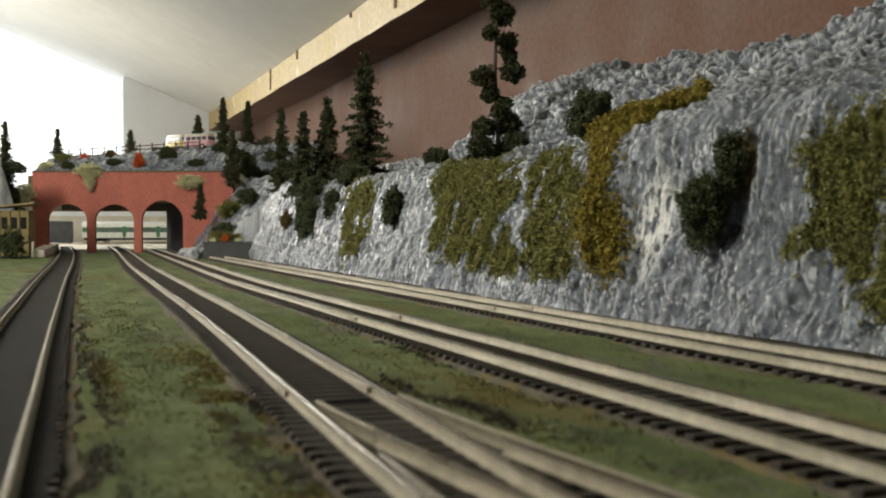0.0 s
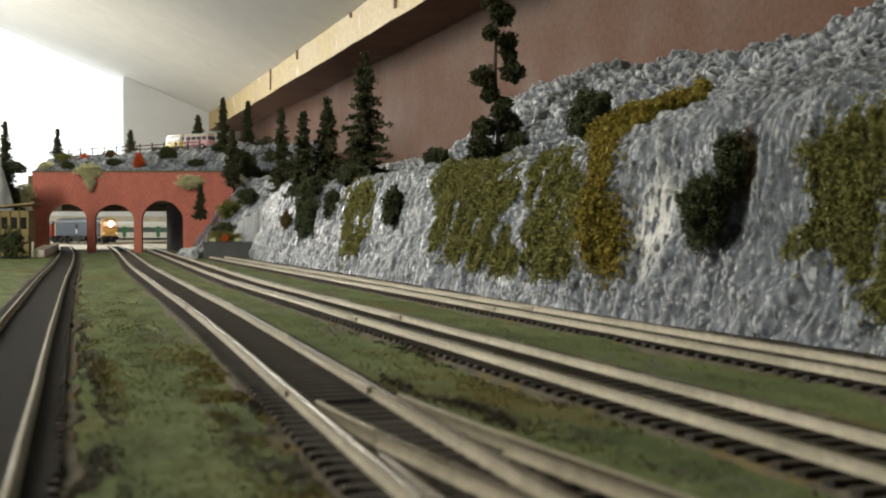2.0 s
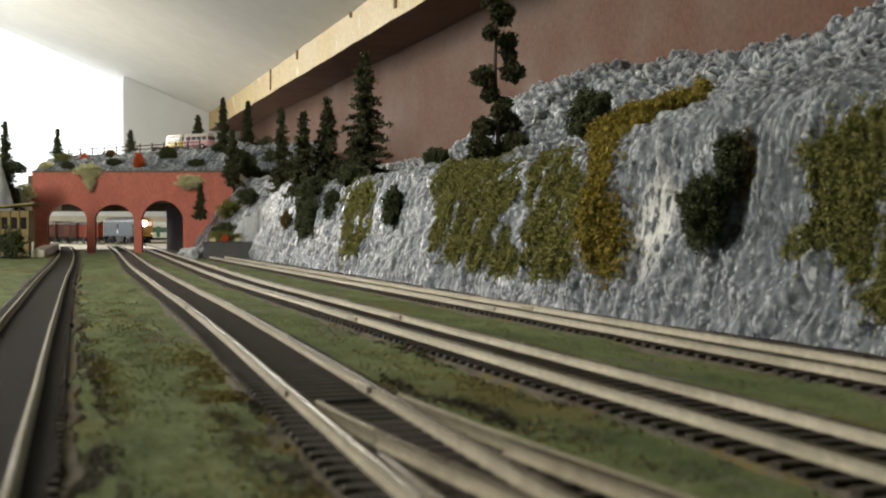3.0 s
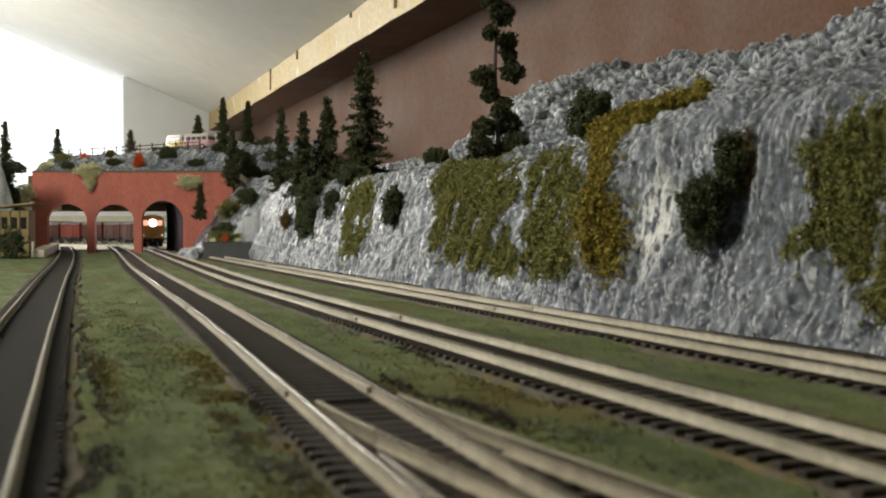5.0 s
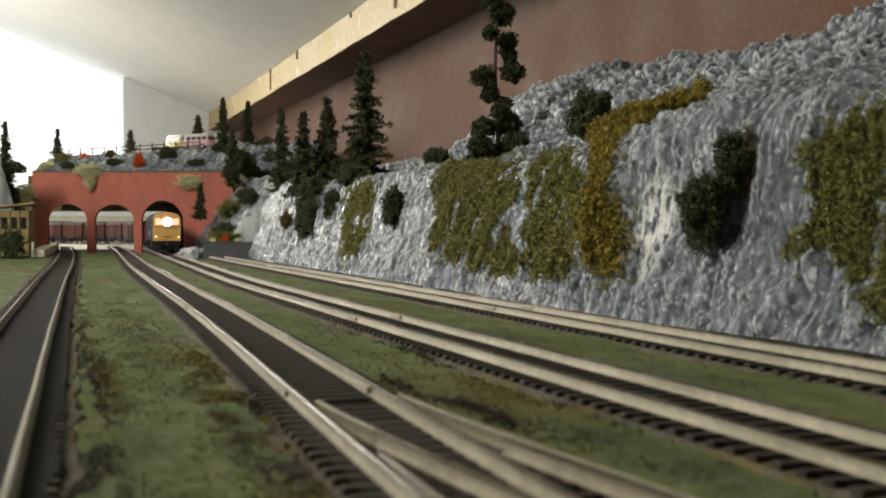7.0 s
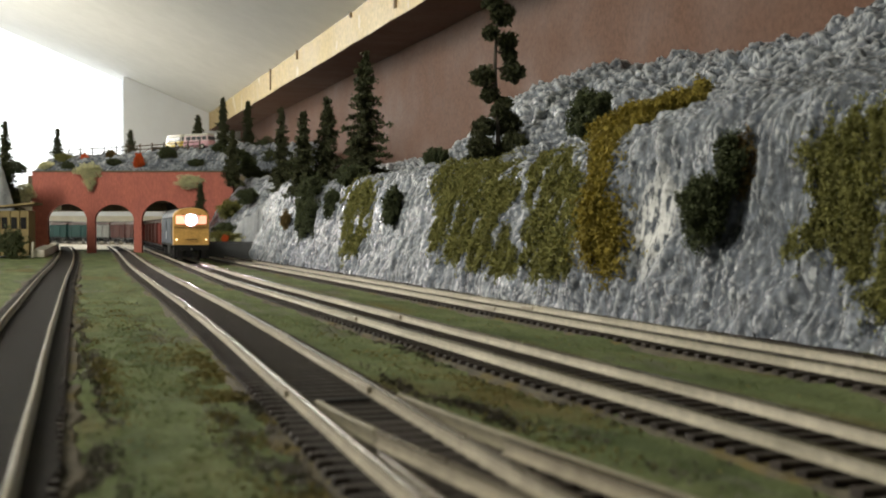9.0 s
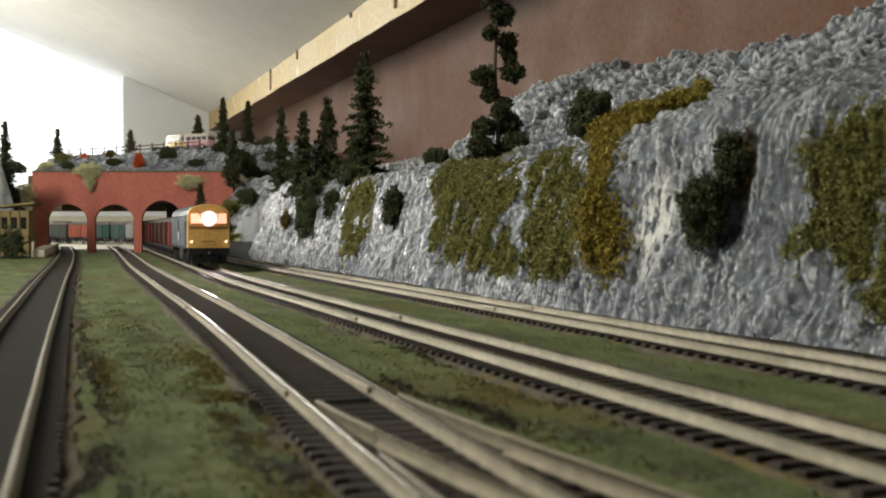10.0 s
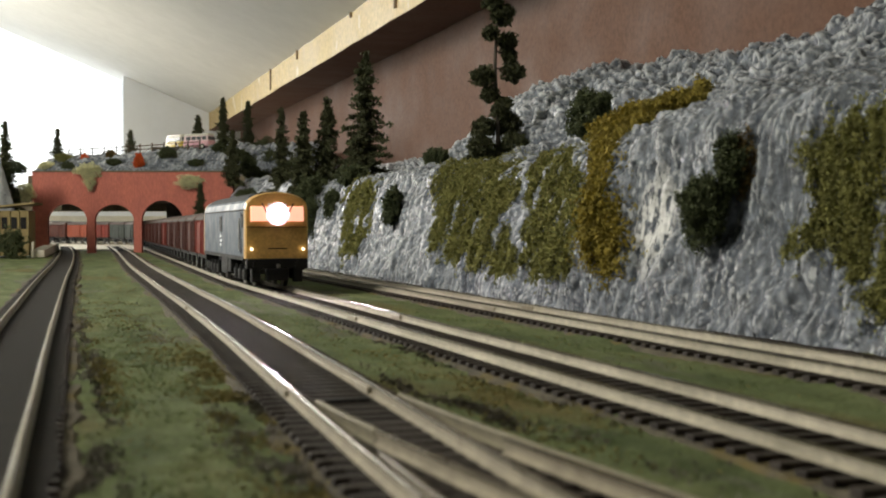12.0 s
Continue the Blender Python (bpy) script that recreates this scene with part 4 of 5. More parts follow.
for w_, d_, nm, lab, sx, sz, mt, sd, n_ in (
        (0.190, 0.040, "bush", "dark green clump-foliage bush on the bridge bank", 0.018, 0.014, M_BUSH, 15, 800),
        (0.151, 0.024, "flower_bush", "orange flowering bush on the bridge bank", 0.0085, 0.0150, M_ORANGE, 16, 600),
        (0.238, 0.022, "bush", "dark green low bush on the bridge bank", 0.016, 0.008, M_BUSH, 17, 500),
        (0.030, 0.050, "bush", "olive shrub on the bridge bank", 0.016, 0.010, M_MOSS, 18, 500),
        (0.012, 0.026, "bush", "pale shrub on the bridge bank", 0.014, 0.008, M_PALE, 19, 300),
        (0.060, 0.055, "flower_bush", "small orange flowers on the bridge bank", 0.006, 0.006, M_ORANGE, 61, 200),
        (0.112, 0.030, "bush", "dark green low bush on the bridge bank", 0.014, 0.007, M_BUSH, 62, 400),
        (0.045, 0.022, "bush", "dark green low bush on the bridge bank", 0.012, 0.008, M_BUSH, 63, 400),
        (0.098, 0.060, "bush", "rusty brown shrub on the bridge bank", 0.008, 0.009, M_RUST, 64, 300),
        (0.270, 0.045, "bush", "dark olive shrub on the bridge bank", 0.016, 0.010, M_BUSH, 65, 500),
        (0.300, 0.030, "bush", "dark green shrub on the bridge bank", 0.018, 0.014, M_BUSH, 66, 700)):
    bush(nm, lab, on_bank(w_, d_, sz * 0.45), sx, 0.009, sz, mt, sd, n_)
bush("bush", D_ + " beside the bridge", (-0.042, 1.70, 0.122), 0.020, 0.012, 0.010, M_BUSH, 20, 600)
bush("bush", "olive green shrub on the rock bank", (0.230, 1.52, 0.062), 0.020, 0.03, 0.012, M_MOSS, 21, 900, rot=-20)
bush("bush", "dark olive shrub on the rock bank", (0.245, 1.47, 0.078), 0.016, 0.022, 0.012, M_BUSH, 22, 800)
bush("bush", "dark green shrub on the rock bank", (0.212, 1.44, 0.035), 0.022, 0.02, 0.010, M_BUSH, 23, 800)
bush("bush", "olive shrub behind the grey wall", (0.205, 1.40, 0.026), 0.024, 0.012, 0.008, M_MOSS, 24, 600)
bush("bush", "rusty orange moss clump on the cliff face", (0.2345, 0.344, 0.061), 0.005, 0.007, 0.014, M_RUST, 25, 600, 0.0013)
bush("bush", "rusty moss clump on the cliff face", (0.232, 1.155, 0.045), 0.006, 0.008, 0.012, M_RUST, 26, 350, 0.0018)
bush("bush", "dark green bushes in front of the hut", (-0.040, 1.44, 0.018), 0.021, 0.012, 0.024, M_BUSH, 27, 1000)


bush("bush", "dark green bush on the rocks beside the bridge", (-0.046, 1.62, 0.075), 0.016, 0.012, 0.022, M_BUSH, 74, 900)
bush("bush", "dark green bush on the rocks beside the bridge", (-0.056, 1.60, 0.108), 0.018, 0.012, 0.016, M_BUSH, 75, 800)
# Shrub added to stand in for a dark brown block on the bank.
bush("bush", "large dark shrub in place of a dark brown block above the bridge", (0.318, 1.75, 0.158), 0.030, 0.02, 0.022, M_BUSH, 71, 1600)
bush("bush", "dark shrub on the bank beside the bridge", (0.295, 1.66, 0.108), 0.022, 0.02, 0.020, M_BUSH, 72, 1200)
bush("bush", "dark shrub on the bank beside the bridge", (0.335, 1.62, 0.122), 0.026, 0.02, 0.020, M_BUSH, 73, 1200)


def inside(poly, a, b):
    """Whether a place lies in an outline."""
    hit = False
    for (x0, y0), (x1, y1) in zip(poly, poly[1:] + poly[:1]):
        if (y0 > b) != (y1 > b) and a < (x1 - x0) * (b - y0) / (y1 - y0) + x0:
            hit = not hit
    return hit


def moss(name, label, poly, mat, seed, n, leaf, bare=-0.16, gaps=()):
    """Hanging tufts of scatter stuck to the cliff within an outline of length and height, with a frayed edge and thin streaks."""
    rng = np.random.default_rng(seed)
    ya, yb = min(p[0] for p in poly) - 0.01, max(p[0] for p in poly) + 0.01
    pts = []
    while len(pts) < n:
        y, u = rng.uniform(ya, yb), rng.uniform(0.03, 0.60)
        z = cliff_smooth(round(y, 4), u).z
        e = noise.noise(Vector((y * 150, z * 60, seed)))
        if not inside(poly, y + 0.009 * e + rng.normal(0, 0.0025), z + 0.008 * noise.noise(Vector((y * 210, z * 90, seed + 5))) + rng.normal(0, 0.0026)):
            continue
        thin = noise.noise(Vector((y * 110, z * 34, seed + 2))) + 0.35 * noise.noise(Vector((y * 400, z * 170, seed + 3)))
        thin -= sum(math.exp(-((y - g - (z - 0.04) * 0.9) / 0.006) ** 2) * 0.75 for g in gaps)
        if thin < bare + rng.normal(0, 0.10):
            continue
        thick = 0.0012 + 0.0024 * max(0.3 + noise.noise(Vector((y * 170, z * 60, seed + 4))), 0)
        pts.append(cliff_point(round(y, 4), u, rng.uniform(0.0, thick))[:])
    v, f = tufts(np.array(pts), leaf, 0.0005, rng, per=4, up=-1.1)
    return tagged(new(name, leaf_mesh(name, v, f, mat)), label, "moss", "cliff moss")


moss("moss_patch", "broad olive green moss hanging down the cliff", [(0.735, 0.080), (0.695, 0.050), (0.665, 0.024), (0.600, 0.016), (0.50, 0.012), (0.445, 0.018), (0.452, 0.045), (0.497, 0.066), (0.520, 0.069), (0.555, 0.076), (0.575, 0.071), (0.64, 0.074)], M_MOSS, 1, 40000, 0.0012, gaps=(0.540,))
moss("moss_patch", "narrow olive moss strip on the cliff", [(0.962, 0.072), (0.888, 0.072), (0.850, 0.036), (0.853, 0.022), (0.892, 0.012), (0.915, 0.035)], M_MOSS, 2, 8500, 0.0014)


def moss_ribbon(name, label, line, wy, wu, mat, seed, n, leaf, thick):
    """A hanging band of scatter that follows a line given by length along the cliff and height on it."""
    rng = np.random.default_rng(seed)
    ly_, lu = np.array(line).T
    k = np.linspace(0, 1, len(line))
    pts = []
    for _ in range(int(n * 1.5)):
        t = rng.random()
        s_ = 0.6 + 0.6 * noise.noise(Vector((t * 7, seed, 0))) ** 2 + 0.5 * rng.random()
        y, u = np.interp(t, k, ly_) + rng.normal(0, wy) * s_, np.interp(t, k, lu) + rng.normal(0, wu) * s_
        pts.append((cliff_point(y, u, rng.uniform(0, thick)) + Vector((0, 0, rng.uniform(0, thick))))[:])
    v, f = tufts(np.array(pts), leaf * 0.72, 0.0006, rng, per=4, up=-0.4)
    return tagged(new(name, leaf_mesh(name, v, f, mat)), label, "moss", "cliff moss")


moss_ribbon("moss_patch", "golden moss band hanging from the upper ledge", [(0.418, 0.16), (0.432, 0.24), (0.455, 0.33), (0.475, 0.41), (0.487, 0.46)], 0.0075, 0.022, M_GOLD, 3, 8500, 0.0019, 0.003)
moss_ribbon("moss_patch", "golden moss band along the upper ledge", [(0.496, 0.43), (0.490, 0.45), (0.474, 0.457), (0.455, 0.46), (0.437, 0.46)], 0.006, 0.018, M_GOLD, 4, 8500, 0.0019, 0.006)
moss_ribbon("moss_patch", "thin golden moss streak on the upper rock", [(0.502, 0.54), (0.514, 0.60), (0.526, 0.66)], 0.0022, 0.008, M_GOLD, 5, 1000, 0.0022, 0.0065)
moss("moss_patch", "olive green moss on the near cliff", [(0.312, 0.062), (0.306, 0.067), (0.284, 0.074), (0.245, 0.074), (0.245, 0.018), (0.272, 0.012), (0.283, 0.018), (0.296, 0.030), (0.318, 0.031)], M_MOSS, 7, 16000, 0.0010, -0.12)


# ---- stone trough at the cliff's end ----
trough = thing("retaining_wall", pose(0.176, 1.372, -0.002, 0, 0, -18), "low dark grey retaining wall holding a flower bed", "wall")
part("wall_front", boxes((0, 0.062, 0.0, 0.004, 0, 0.021), bevel=0.0005), M_GREY, trough)
part("wall_end", boxes((0, 0.004, 0.0045, 0.05, 0, 0.021), bevel=0.0005), M_GREY, trough)
part("coping", boxes((-0.001, 0.063, -0.001, 0.0044, 0.0212, 0.0226), bevel=0.0004), M_GREY, trough)
part("soil", boxes((0.0045, 0.062, 0.0045, 0.05, 0, 0.017)), M_BALLAST, trough)
bush("flower_bush", "tiny red-orange flowers behind the grey wall", (0.202, 1.372, 0.024), 0.005, 0.004, 0.005, M_ORANGE, 30, 160, 0.0015)
bush("flower_bush", "tiny white flowers behind the grey wall", (0.188, 1.378, 0.022), 0.004, 0.003, 0.003, M_PALE, 31, 80, 0.0015)
bush("flower_bush", "tiny white flowers behind the grey wall", (0.217, 1.370, 0.022), 0.004, 0.003, 0.003, M_PALE, 32, 80, 0.0015)
for i in range(7):
    bm = bmesh.new()
    bmesh.ops.create_icosphere(bm, subdivisions=3, radius=1)
    for vt in bm.verts:
        vt.co *= 1 + 0.35 * noise.noise(vt.co * 1.6 + Vector((i * 5, 0, 0))) + 0.15 * noise.noise(vt.co * 4 + Vector((i * 5, 0, 0)))
        vt.co *= 0.0085
        vt.co.z *= 1.25
    ob = new("boulder", mesh_of("boulder", bm, M_ROCK, True))
    ob.matrix_basis = pose(0.166 + 0.006 * (i % 3), 1.385 + 0.016 * i, 0.003, i * 40, i * 70, 0)
    tagged(ob, "grey painted plaster boulder beside the track", "rock", "boulders")

# ---- station: hut and platform ----
M_HUT = surface("ochre_timber_paint", (0.20, 0.15, 0.06), (0.29, 0.225, 0.10), 60, 700, 0.7, bump=0.3)
M_HUTROOF = surface("felt_roof", (0.20, 0.15, 0.07), (0.30, 0.23, 0.11), 60, 700, 0.85)
hut = thing("station_hut", pose(-0.054, 1.475, 0.003, 0, 0, -8), "small ochre timber platform hut with sloping roof", "hut")
part("wall", boxes((-0.03, 0.033, 0.0, 0.05, 0, 0.055), bevel=0.0005), M_HUT, hut)
bm = boxes((-0.034, 0.041, -0.006, 0.056, 0.0, 0.0025), bevel=0.0005)
for vt in bm.verts:
    vt.co.z += 0.0555 + 0.1 * (vt.co.x + 0.034)
part("roof", bm, M_HUTROOF, hut)
for x in (0.0015, 0.0125, 0.0235):
    w = part("window", boxes((x, x + 0.0065, -0.0008, 0.0006, 0.033, 0.047), bevel=0.0003), M_BLACK, hut)
    part("window_frame", boxes((x - 0.001, x + 0.0075, -0.0012, 0.0004, 0.0472, 0.0486)), M_HUT, w)
for x in (-0.0115, -0.0015, 0.0102, 0.0212, 0.0318):
    part("corner_board", boxes((x - 0.001, x + 0.001, -0.0015, 0.0, 0.0, 0.055)), M_HUT, hut)
plat = thing("platform", pose(-0.0035, 1.475, 0.0), "pale concrete station platform with ramped end", "platform")
bm = boxes((-0.016, 0.0, 0.0, 0.42, 0.0, 0.013), bevel=0.0006)
for vt in bm.verts:
    if vt.co.y < 0.05:
        vt.co.z *= 0.75
    vt.co.x += 0.05 * vt.co.y
part("slab", bm, M_CREAM, plat)
part("post", boxes((-0.015, -0.0125, -0.004, -0.0005, 0.0, 0.020), bevel=0.0004), M_CREAM, plat)

# ---- post and rail fence on the bank ----
M_FENCE = surface("weathered_fence_wood", (0.07, 0.05, 0.035), (0.14, 0.10, 0.07), 200, 900, 0.8)
fence = thing("fence", pose(0, 0, 0), "weathered brown post and rail fence above the bridge", "fence")
fx = [on_bank(0.025 + 0.0185 * i, 0.088, 0.003) for i in range(12)]
for x, y, z in fx:
    part("post", boxes((x - 0.0010, x + 0.0010, y - 0.0010, y + 0.0010, z - 0.012, z + 0.014), bevel=0.0002), M_FENCE, fence)
for a, b_ in zip(fx, fx[1:]):
    for dz in (0.005, 0.0105):
        bm = bmesh.new()
        cyl(bm, (a[0], a[1] - 0.001, a[2] + dz), (b_[0], b_[1] - 0.001, b_[2] + dz), 0.0007, n=6)
        part("fence_rail", bm, M_FENCE, fence)


# ---- camper vans ----
M_GLASS = surface("dark_window_glass", (0.10, 0.11, 0.12), (0.16, 0.17, 0.18), 60, 400, 0.15)
M_TYRE = surface("tyre_rubber", (0.012, 0.012, 0.012), (0.03, 0.03, 0.03), 200, 900, 0.8)


def camper(m, lower, upper, label):
    c = thing("camper_van", m, label, "van", "parked vans")
    W_, hl = 0.0115, 0.0275

    def round_shell(z0, z1, grow, lean):
        """A hull with rounded corners and ends between two heights."""
        rings = []
        for t in (-1, -0.985, -0.95, -0.88, -0.7, 0, 0.7, 0.88, 0.95, 0.985, 1):
            k = max(1 - abs(t) ** 9, 0.02) ** 0.32
            ring = []
            for i in range(24):
                a = 2 * math.pi * i / 24
                cx, cz = math.cos(a), math.sin(a)
                z = (z0 + z1) / 2 + (z1 - z0) / 2 * math.copysign(abs(cz) ** 0.45, cz) * (0.8 + 0.2 * k)
                ring.append((W_ * grow * math.copysign(abs(cx) ** 0.45, cx) * (0.55 + 0.45 * k) * (1 - lean * max(z - 0.013, 0) / 0.012), hl * grow * t, z))
            rings.append(ring)
        return loft(rings)
    part("lower_body", round_shell(0.0030, 0.0145, 1.0, 0.0), lower, c, smooth=True)
    part("upper_body", round_shell(0.0110, 0.0232, 0.965, 0.12), upper, c, smooth=True)
    part("roof", round_shell(0.0212, 0.0258, 0.93, 0.14), M_VWHITE, c, "cream white roof", smooth=True)
    for sg in (-1, 1):
        for y in (-0.0195, -0.0085, 0.0025, 0.0145):
            w_ = boxes((sg * W_ * 0.935 - 0.0005, sg * W_ * 0.935 + 0.0005, y - 0.0045, y + 0.0045, 0.0150, 0.0205), bevel=0.0003)
            part("side_window", w_, M_GLASS, c)
        part("end_window", boxes((-0.0085, 0.0085, sg * (hl - 0.0012) - 0.0005, sg * (hl - 0.0012) + 0.0005, 0.0150, 0.0208), bevel=0.0003), M_GLASS, c)
        part("bumper", boxes((-W_ * 0.95, W_ * 0.95, sg * (hl + 0.0008) - 0.0006, sg * (hl + 0.0008) + 0.0006, 0.0040, 0.0058), bevel=0.0003), M_VWHITE, c)
        for y in (-0.0165, 0.0165):
            b = bmesh.new()
            cyl(b, (sg * (W_ - 0.0028), y, 0.0042), (sg * (W_ + 0.0002), y, 0.0042), 0.0042, n=18)
            wh = part("wheel", b, M_TYRE, c)
            b = bmesh.new()
            cyl(b, (sg * (W_ + 0.0002), y, 0.0042), (sg * (W_ + 0.0006), y, 0.0042), 0.0024, n=14)
            part("hub_cap", b, M_VWHITE, wh)
    return c


M_PINK = surface("pink_enamel", (0.68, 0.38, 0.44), (0.78, 0.48, 0.54), 60, 500, 0.35)
M_PALEPINK = surface("pale_pink_enamel", (0.76, 0.58, 0.60), (0.82, 0.66, 0.67), 60, 500, 0.35)
M_VYEL = surface("yellow_enamel", (0.62, 0.44, 0.07), (0.72, 0.54, 0.12), 60, 500, 0.35)
camper(pose(0.241, 1.925, 0.1685, 0, 0, 42), M_PINK, M_PALEPINK, "pink toy camper van with cream roof on the bank")
camper(pose(0.2115, 1.968, 0.1690, 0, 0, 24), M_VYEL, M_VWHITE, "yellow and cream toy camper van on the bank")
structure("road", boxes((0.16, 0.44, 1.885, 2.05, 0.150, 0.1680)), M_GREY, "grey road above the bridge")

# ---- railcar standing beyond the bridge ----
P_WHITE = surface("railcar_white_paint", (0.66, 0.68, 0.64), (0.74, 0.76, 0.72), 60, 500, 0.4)
P_GREEN = surface("railcar_green_paint", (0.03, 0.14, 0.06), (0.05, 0.19, 0.09), 60, 500, 0.4)


def railcar(m):
    r = thing("railcar", m, "white and green diesel railcar standing in the yard", "railcar")
    w_, hl = 0.0172, 0.125
    ring = shell(w_, 0.0110, 0.0385, 0.0470)
    body = part("body", prism(ring, -hl, hl, 0.0008), P_WHITE, r)
    part("underframe", boxes((-0.013, 0.013, -hl + 0.004, hl - 0.004, 0.0065, 0.0108), bevel=0.0004), M_BLACK, r)
    for sg in (-1, 1):
        part("green_band", boxes((sg * w_ - 0.0003, sg * w_ + 0.0003, -hl + 0.002, hl - 0.002, 0.0235, 0.0345)), P_GREEN, body)
        y = -hl + 0.012
        k = 0
        while y < hl - 0.015:
            if k % 6 == 5:
                part("door", boxes((sg * w_ - 0.0006, sg * w_ + 0.0006, y, y + 0.008, 0.0125, 0.0365), bevel=0.0002), P_GREEN, body)
                y += 0.011
            else:
                part("window", boxes((sg * w_ - 0.0006, sg * w_ + 0.0006, y, y + 0.0105, 0.0255, 0.0330), bevel=0.0003), M_GLASS, body)
                y += 0.0128
            k += 1
        part("end_window", boxes((-0.013, 0.013, sg * hl - 0.0006, sg * hl + 0.0006, 0.027, 0.036), bevel=0.0003), M_GLASS, body)
        bg = thing("bogie", pose(0, sg * 0.088, 0), "", "")
        bg.parent = r
        part("bogie_frame", boxes((-0.013, -0.0105, -0.018, 0.018, 0.004, 0.009), (0.0105, 0.013, -0.018, 0.018, 0.004, 0.009), bevel=0.0004), M_BLACK, bg)
        wheelset(bg, -0.013)
        wheelset(bg, 0.013)
    return r


railcar(pose(0.195, 2.605, RAIL_TOP - 0.001, 0, 0, 70.7))
STAND = Curve([(-0.35, 2.413), (0.44, 2.689)])
stand_track = track("stand_track", "nickel silver model rails under the railcar", STAND, 0.45, STAND.length - 0.01, bed=False)

# dark hedge-covered bank behind the yard
bm = boxes((-0.035, 0.035, -0.02, 0.02, 0, 0.052), bevel=0.006)
bmesh.ops.subdivide_edges(bm, edges=bm.edges[:], cuts=3)
for vt in bm.verts:
    vt.co += Vector((1, 1, 1)) * noise.noise(vt.co * 90) * 0.003
bank = new("hedge_bank", mesh_of("hedge_bank", bm, M_GREY))
bank.matrix_basis = pose(0.022, 2.80, 0.0)
tagged(bank, "dark grey-green bank behind the yard", "bank")
structure("skirting", boxes((-1.2, WALL_X - 0.001, GABLE_Y - 0.02, GABLE_Y - 0.001, 0.0012, 0.066)), M_CREAM, "pale cream board along the yard's back edge")

# ---- loose turf scatter ----
def scatter(name, label, mat, spots_, leaf, seed, up):
    rng = np.random.default_rng(seed)
    pts = []
    for cx, cy, sx, sy, n in spots_:
        for _ in range(n):
            x, y = rng.normal(cx, sx), rng.normal(cy, sy)
            if y < 0.11 or min(abs(x - np.interp(y, c.p[:, 1], c.p[:, 0])) for c in (YARD, SIDE, BACK)) < 0.0145 or abs(x - 0.1195) < 0.0145:
                continue
            if noise.noise(Vector((x * 90, y * 45, seed))) < -0.1:
                continue
            pts.append((x, y, grass_height(x, y) + rng.uniform(-0.0002, 0.0002)))
    v, f = tufts(np.array(pts), leaf, 0.0003, rng, per=2, up=up)
    return tagged(new(name, leaf_mesh(name, v, f, mat)), label, "grass", kind="stuff")


scatter("dry_turf", "yellow-brown scatter tufts between the tracks", foliage("dry_turf", (0.150, 0.125, 0.040), (0.225, 0.185, 0.062)),
        [(0.032, 0.33, 0.005, 0.06, 1500), (0.036, 0.24, 0.004, 0.03, 1200), (0.030, 0.52, 0.006, 0.06, 900), (0.014, 0.36, 0.003, 0.08, 1400), (0.016, 0.6, 0.003, 0.12, 1000),
         (0.085, 0.20, 0.006, 0.03, 900), (0.092, 0.30, 0.004, 0.06, 900), (0.030, 0.150, 0.004, 0.012, 400), (0.157, 0.33, 0.004, 0.1, 300), (0.045, 0.8, 0.006, 0.1, 600), (0.0125, 0.30, 0.002, 0.03, 1500), (0.0385, 0.225, 0.004, 0.018, 3500), (0.041, 0.30, 0.004, 0.03, 2500),
         (0.098, 0.24, 0.004, 0.03, 1200), (0.036, 0.155, 0.003, 0.006, 600)], 0.0006, 5, 0.9)
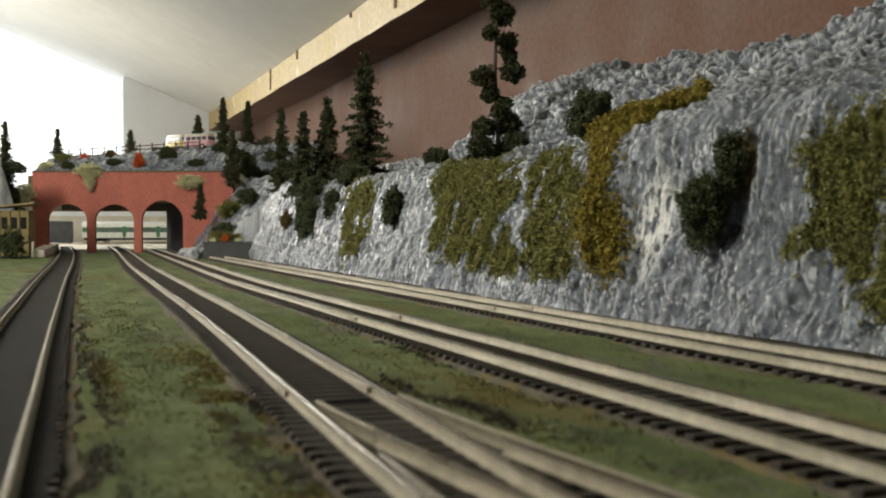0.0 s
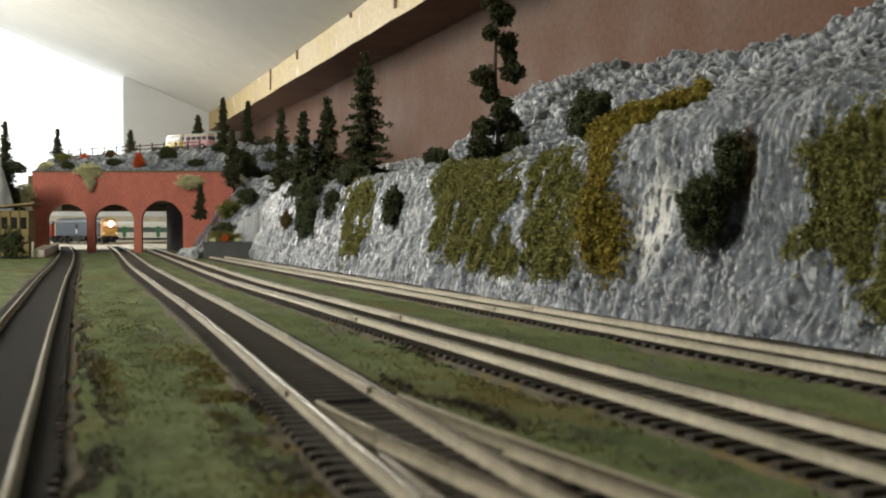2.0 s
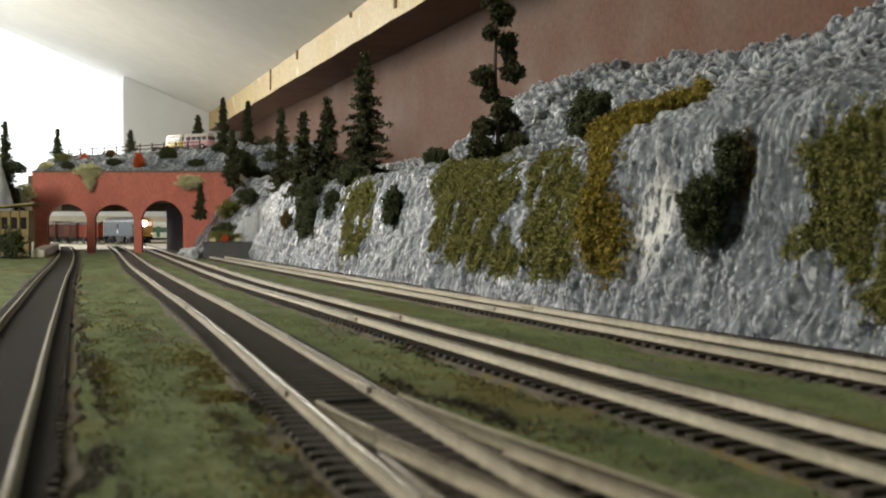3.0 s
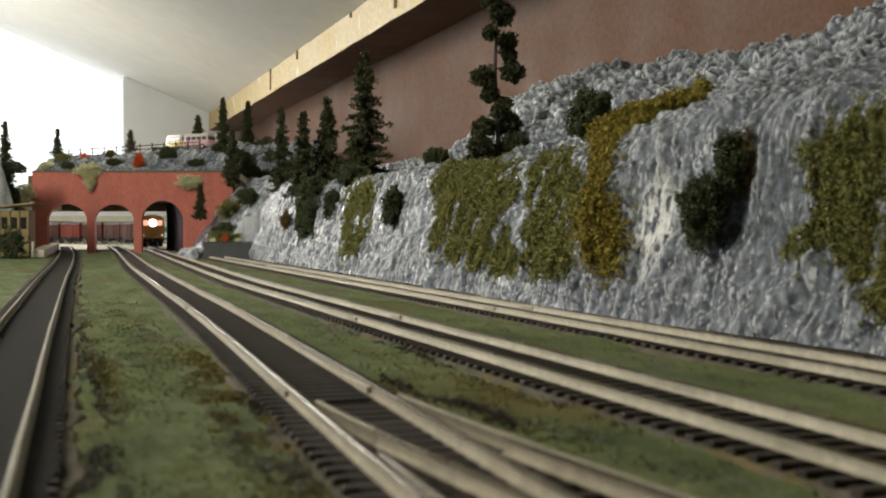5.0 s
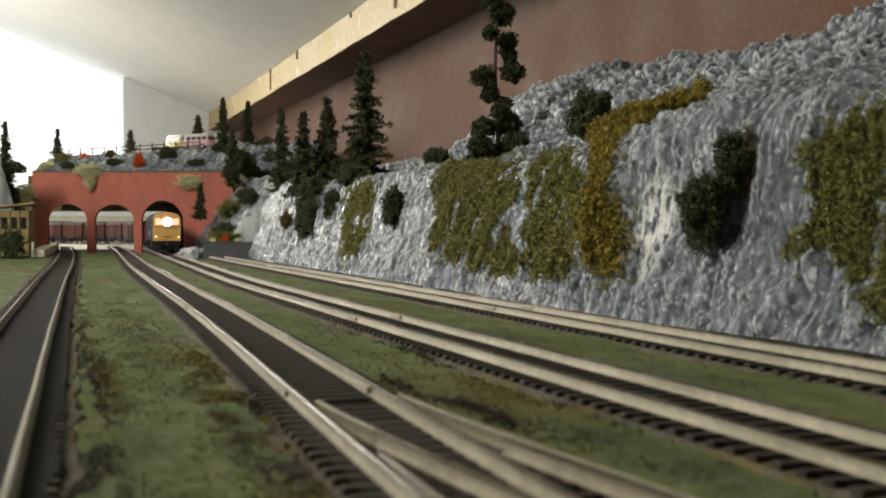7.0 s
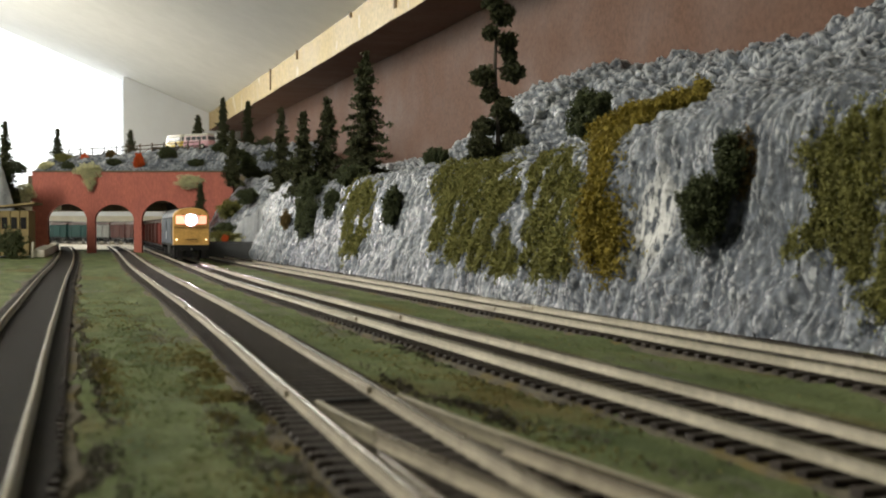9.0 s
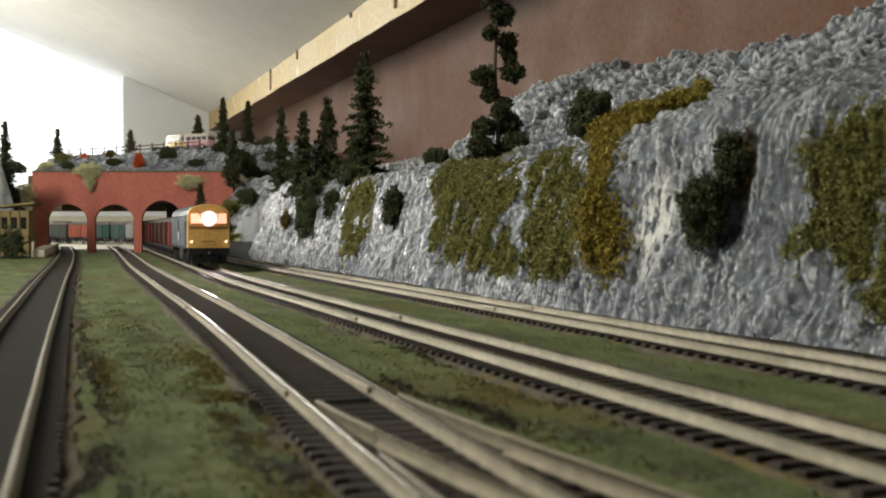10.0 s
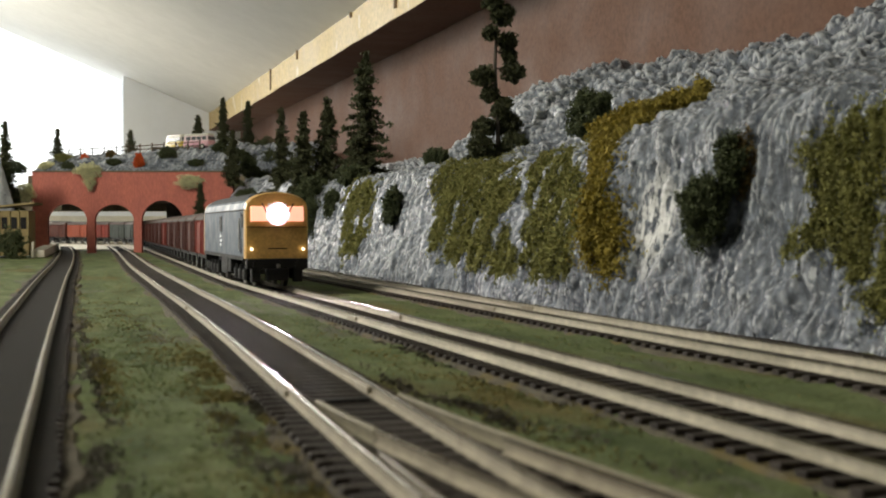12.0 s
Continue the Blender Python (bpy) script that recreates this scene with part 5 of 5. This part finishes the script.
scatter("grey_scatter", "grey-brown ballast scatter on the grass", foliage("grey_scatter", (0.13, 0.12, 0.10), (0.20, 0.185, 0.155)),
        [(0.0065, 0.18, 0.0022, 0.03, 3200), (0.0095, 0.27, 0.0014, 0.04, 1500), (0.0125, 0.40, 0.0014, 0.06, 1200), (0.036, 0.175, 0.002, 0.012, 1200), (0.032, 0.19, 0.0025, 0.025, 900), (0.012, 0.45, 0.0025, 0.1, 900), (0.090, 0.17, 0.003, 0.02, 500), (0.035, 0.45, 0.004, 0.05, 600)], 0.0006, 6, 0.9)
scatter("green_turf", "short green turf tufts between the tracks", foliage("green_turf", (0.12, 0.16, 0.06), (0.18, 0.215, 0.09)),
        [(0.022, 0.3, 0.006, 0.12, 2500), (0.092, 0.4, 0.006, 0.15, 2000), (0.155, 0.4, 0.006, 0.15, 1500), (0.04, 0.8, 0.01, 0.2, 1200)], 0.0006, 7, 0.9)

scatter("dark_soil", "dark brown soil crumbs beside the turnout", foliage("dark_soil", (0.045, 0.040, 0.030), (0.085, 0.074, 0.056)),
        [(0.083, 0.214, 0.002, 0.010, 900), (0.078, 0.25, 0.002, 0.02, 500), (0.0415, 0.235, 0.0015, 0.012, 700), (0.0105, 0.30, 0.001, 0.05, 400), (0.0385, 0.185, 0.0012, 0.01, 500), (0.102, 0.30, 0.0012, 0.06, 700)], 0.0008, 8, 0.9)

# ---- sleepers ----
for tr_, curve, s0, s1 in tracks:
    s = s0
    while s < s1:
        p, d = curve.at(s), curve.way(s)
        a = math.degrees(math.atan2(-d[0], d[1]))
        part("sleeper", SLEEPER, None, tr_, m=pose(p[0], p[1], 0.0, 0, 0, a))
        s += 0.0061
s = 0.18
while s < BRANCH.length - 0.09:
    p, d = BRANCH.at(s), BRANCH.way(s)
    part("sleeper", SLEEPER, None, turnout, m=pose(p[0], p[1], 0.00015, 0, 0, math.degrees(math.atan2(-d[0], d[1]))))
    s += 0.0061


def motions():
    steps = [0.25 * i for i in range(49)]
    walk(loco, [(t, on_line(nose(t) + L_HALF, 0.112)) for t in steps])
    for i, wg in enumerate(wagons):
        off = 2 * L_HALF + 0.010 + 0.0375 + 0.0005 + i * 0.0855
        walk(wg, [(t, on_line(nose(t) + off, 0.045)) for t in steps])


motions()
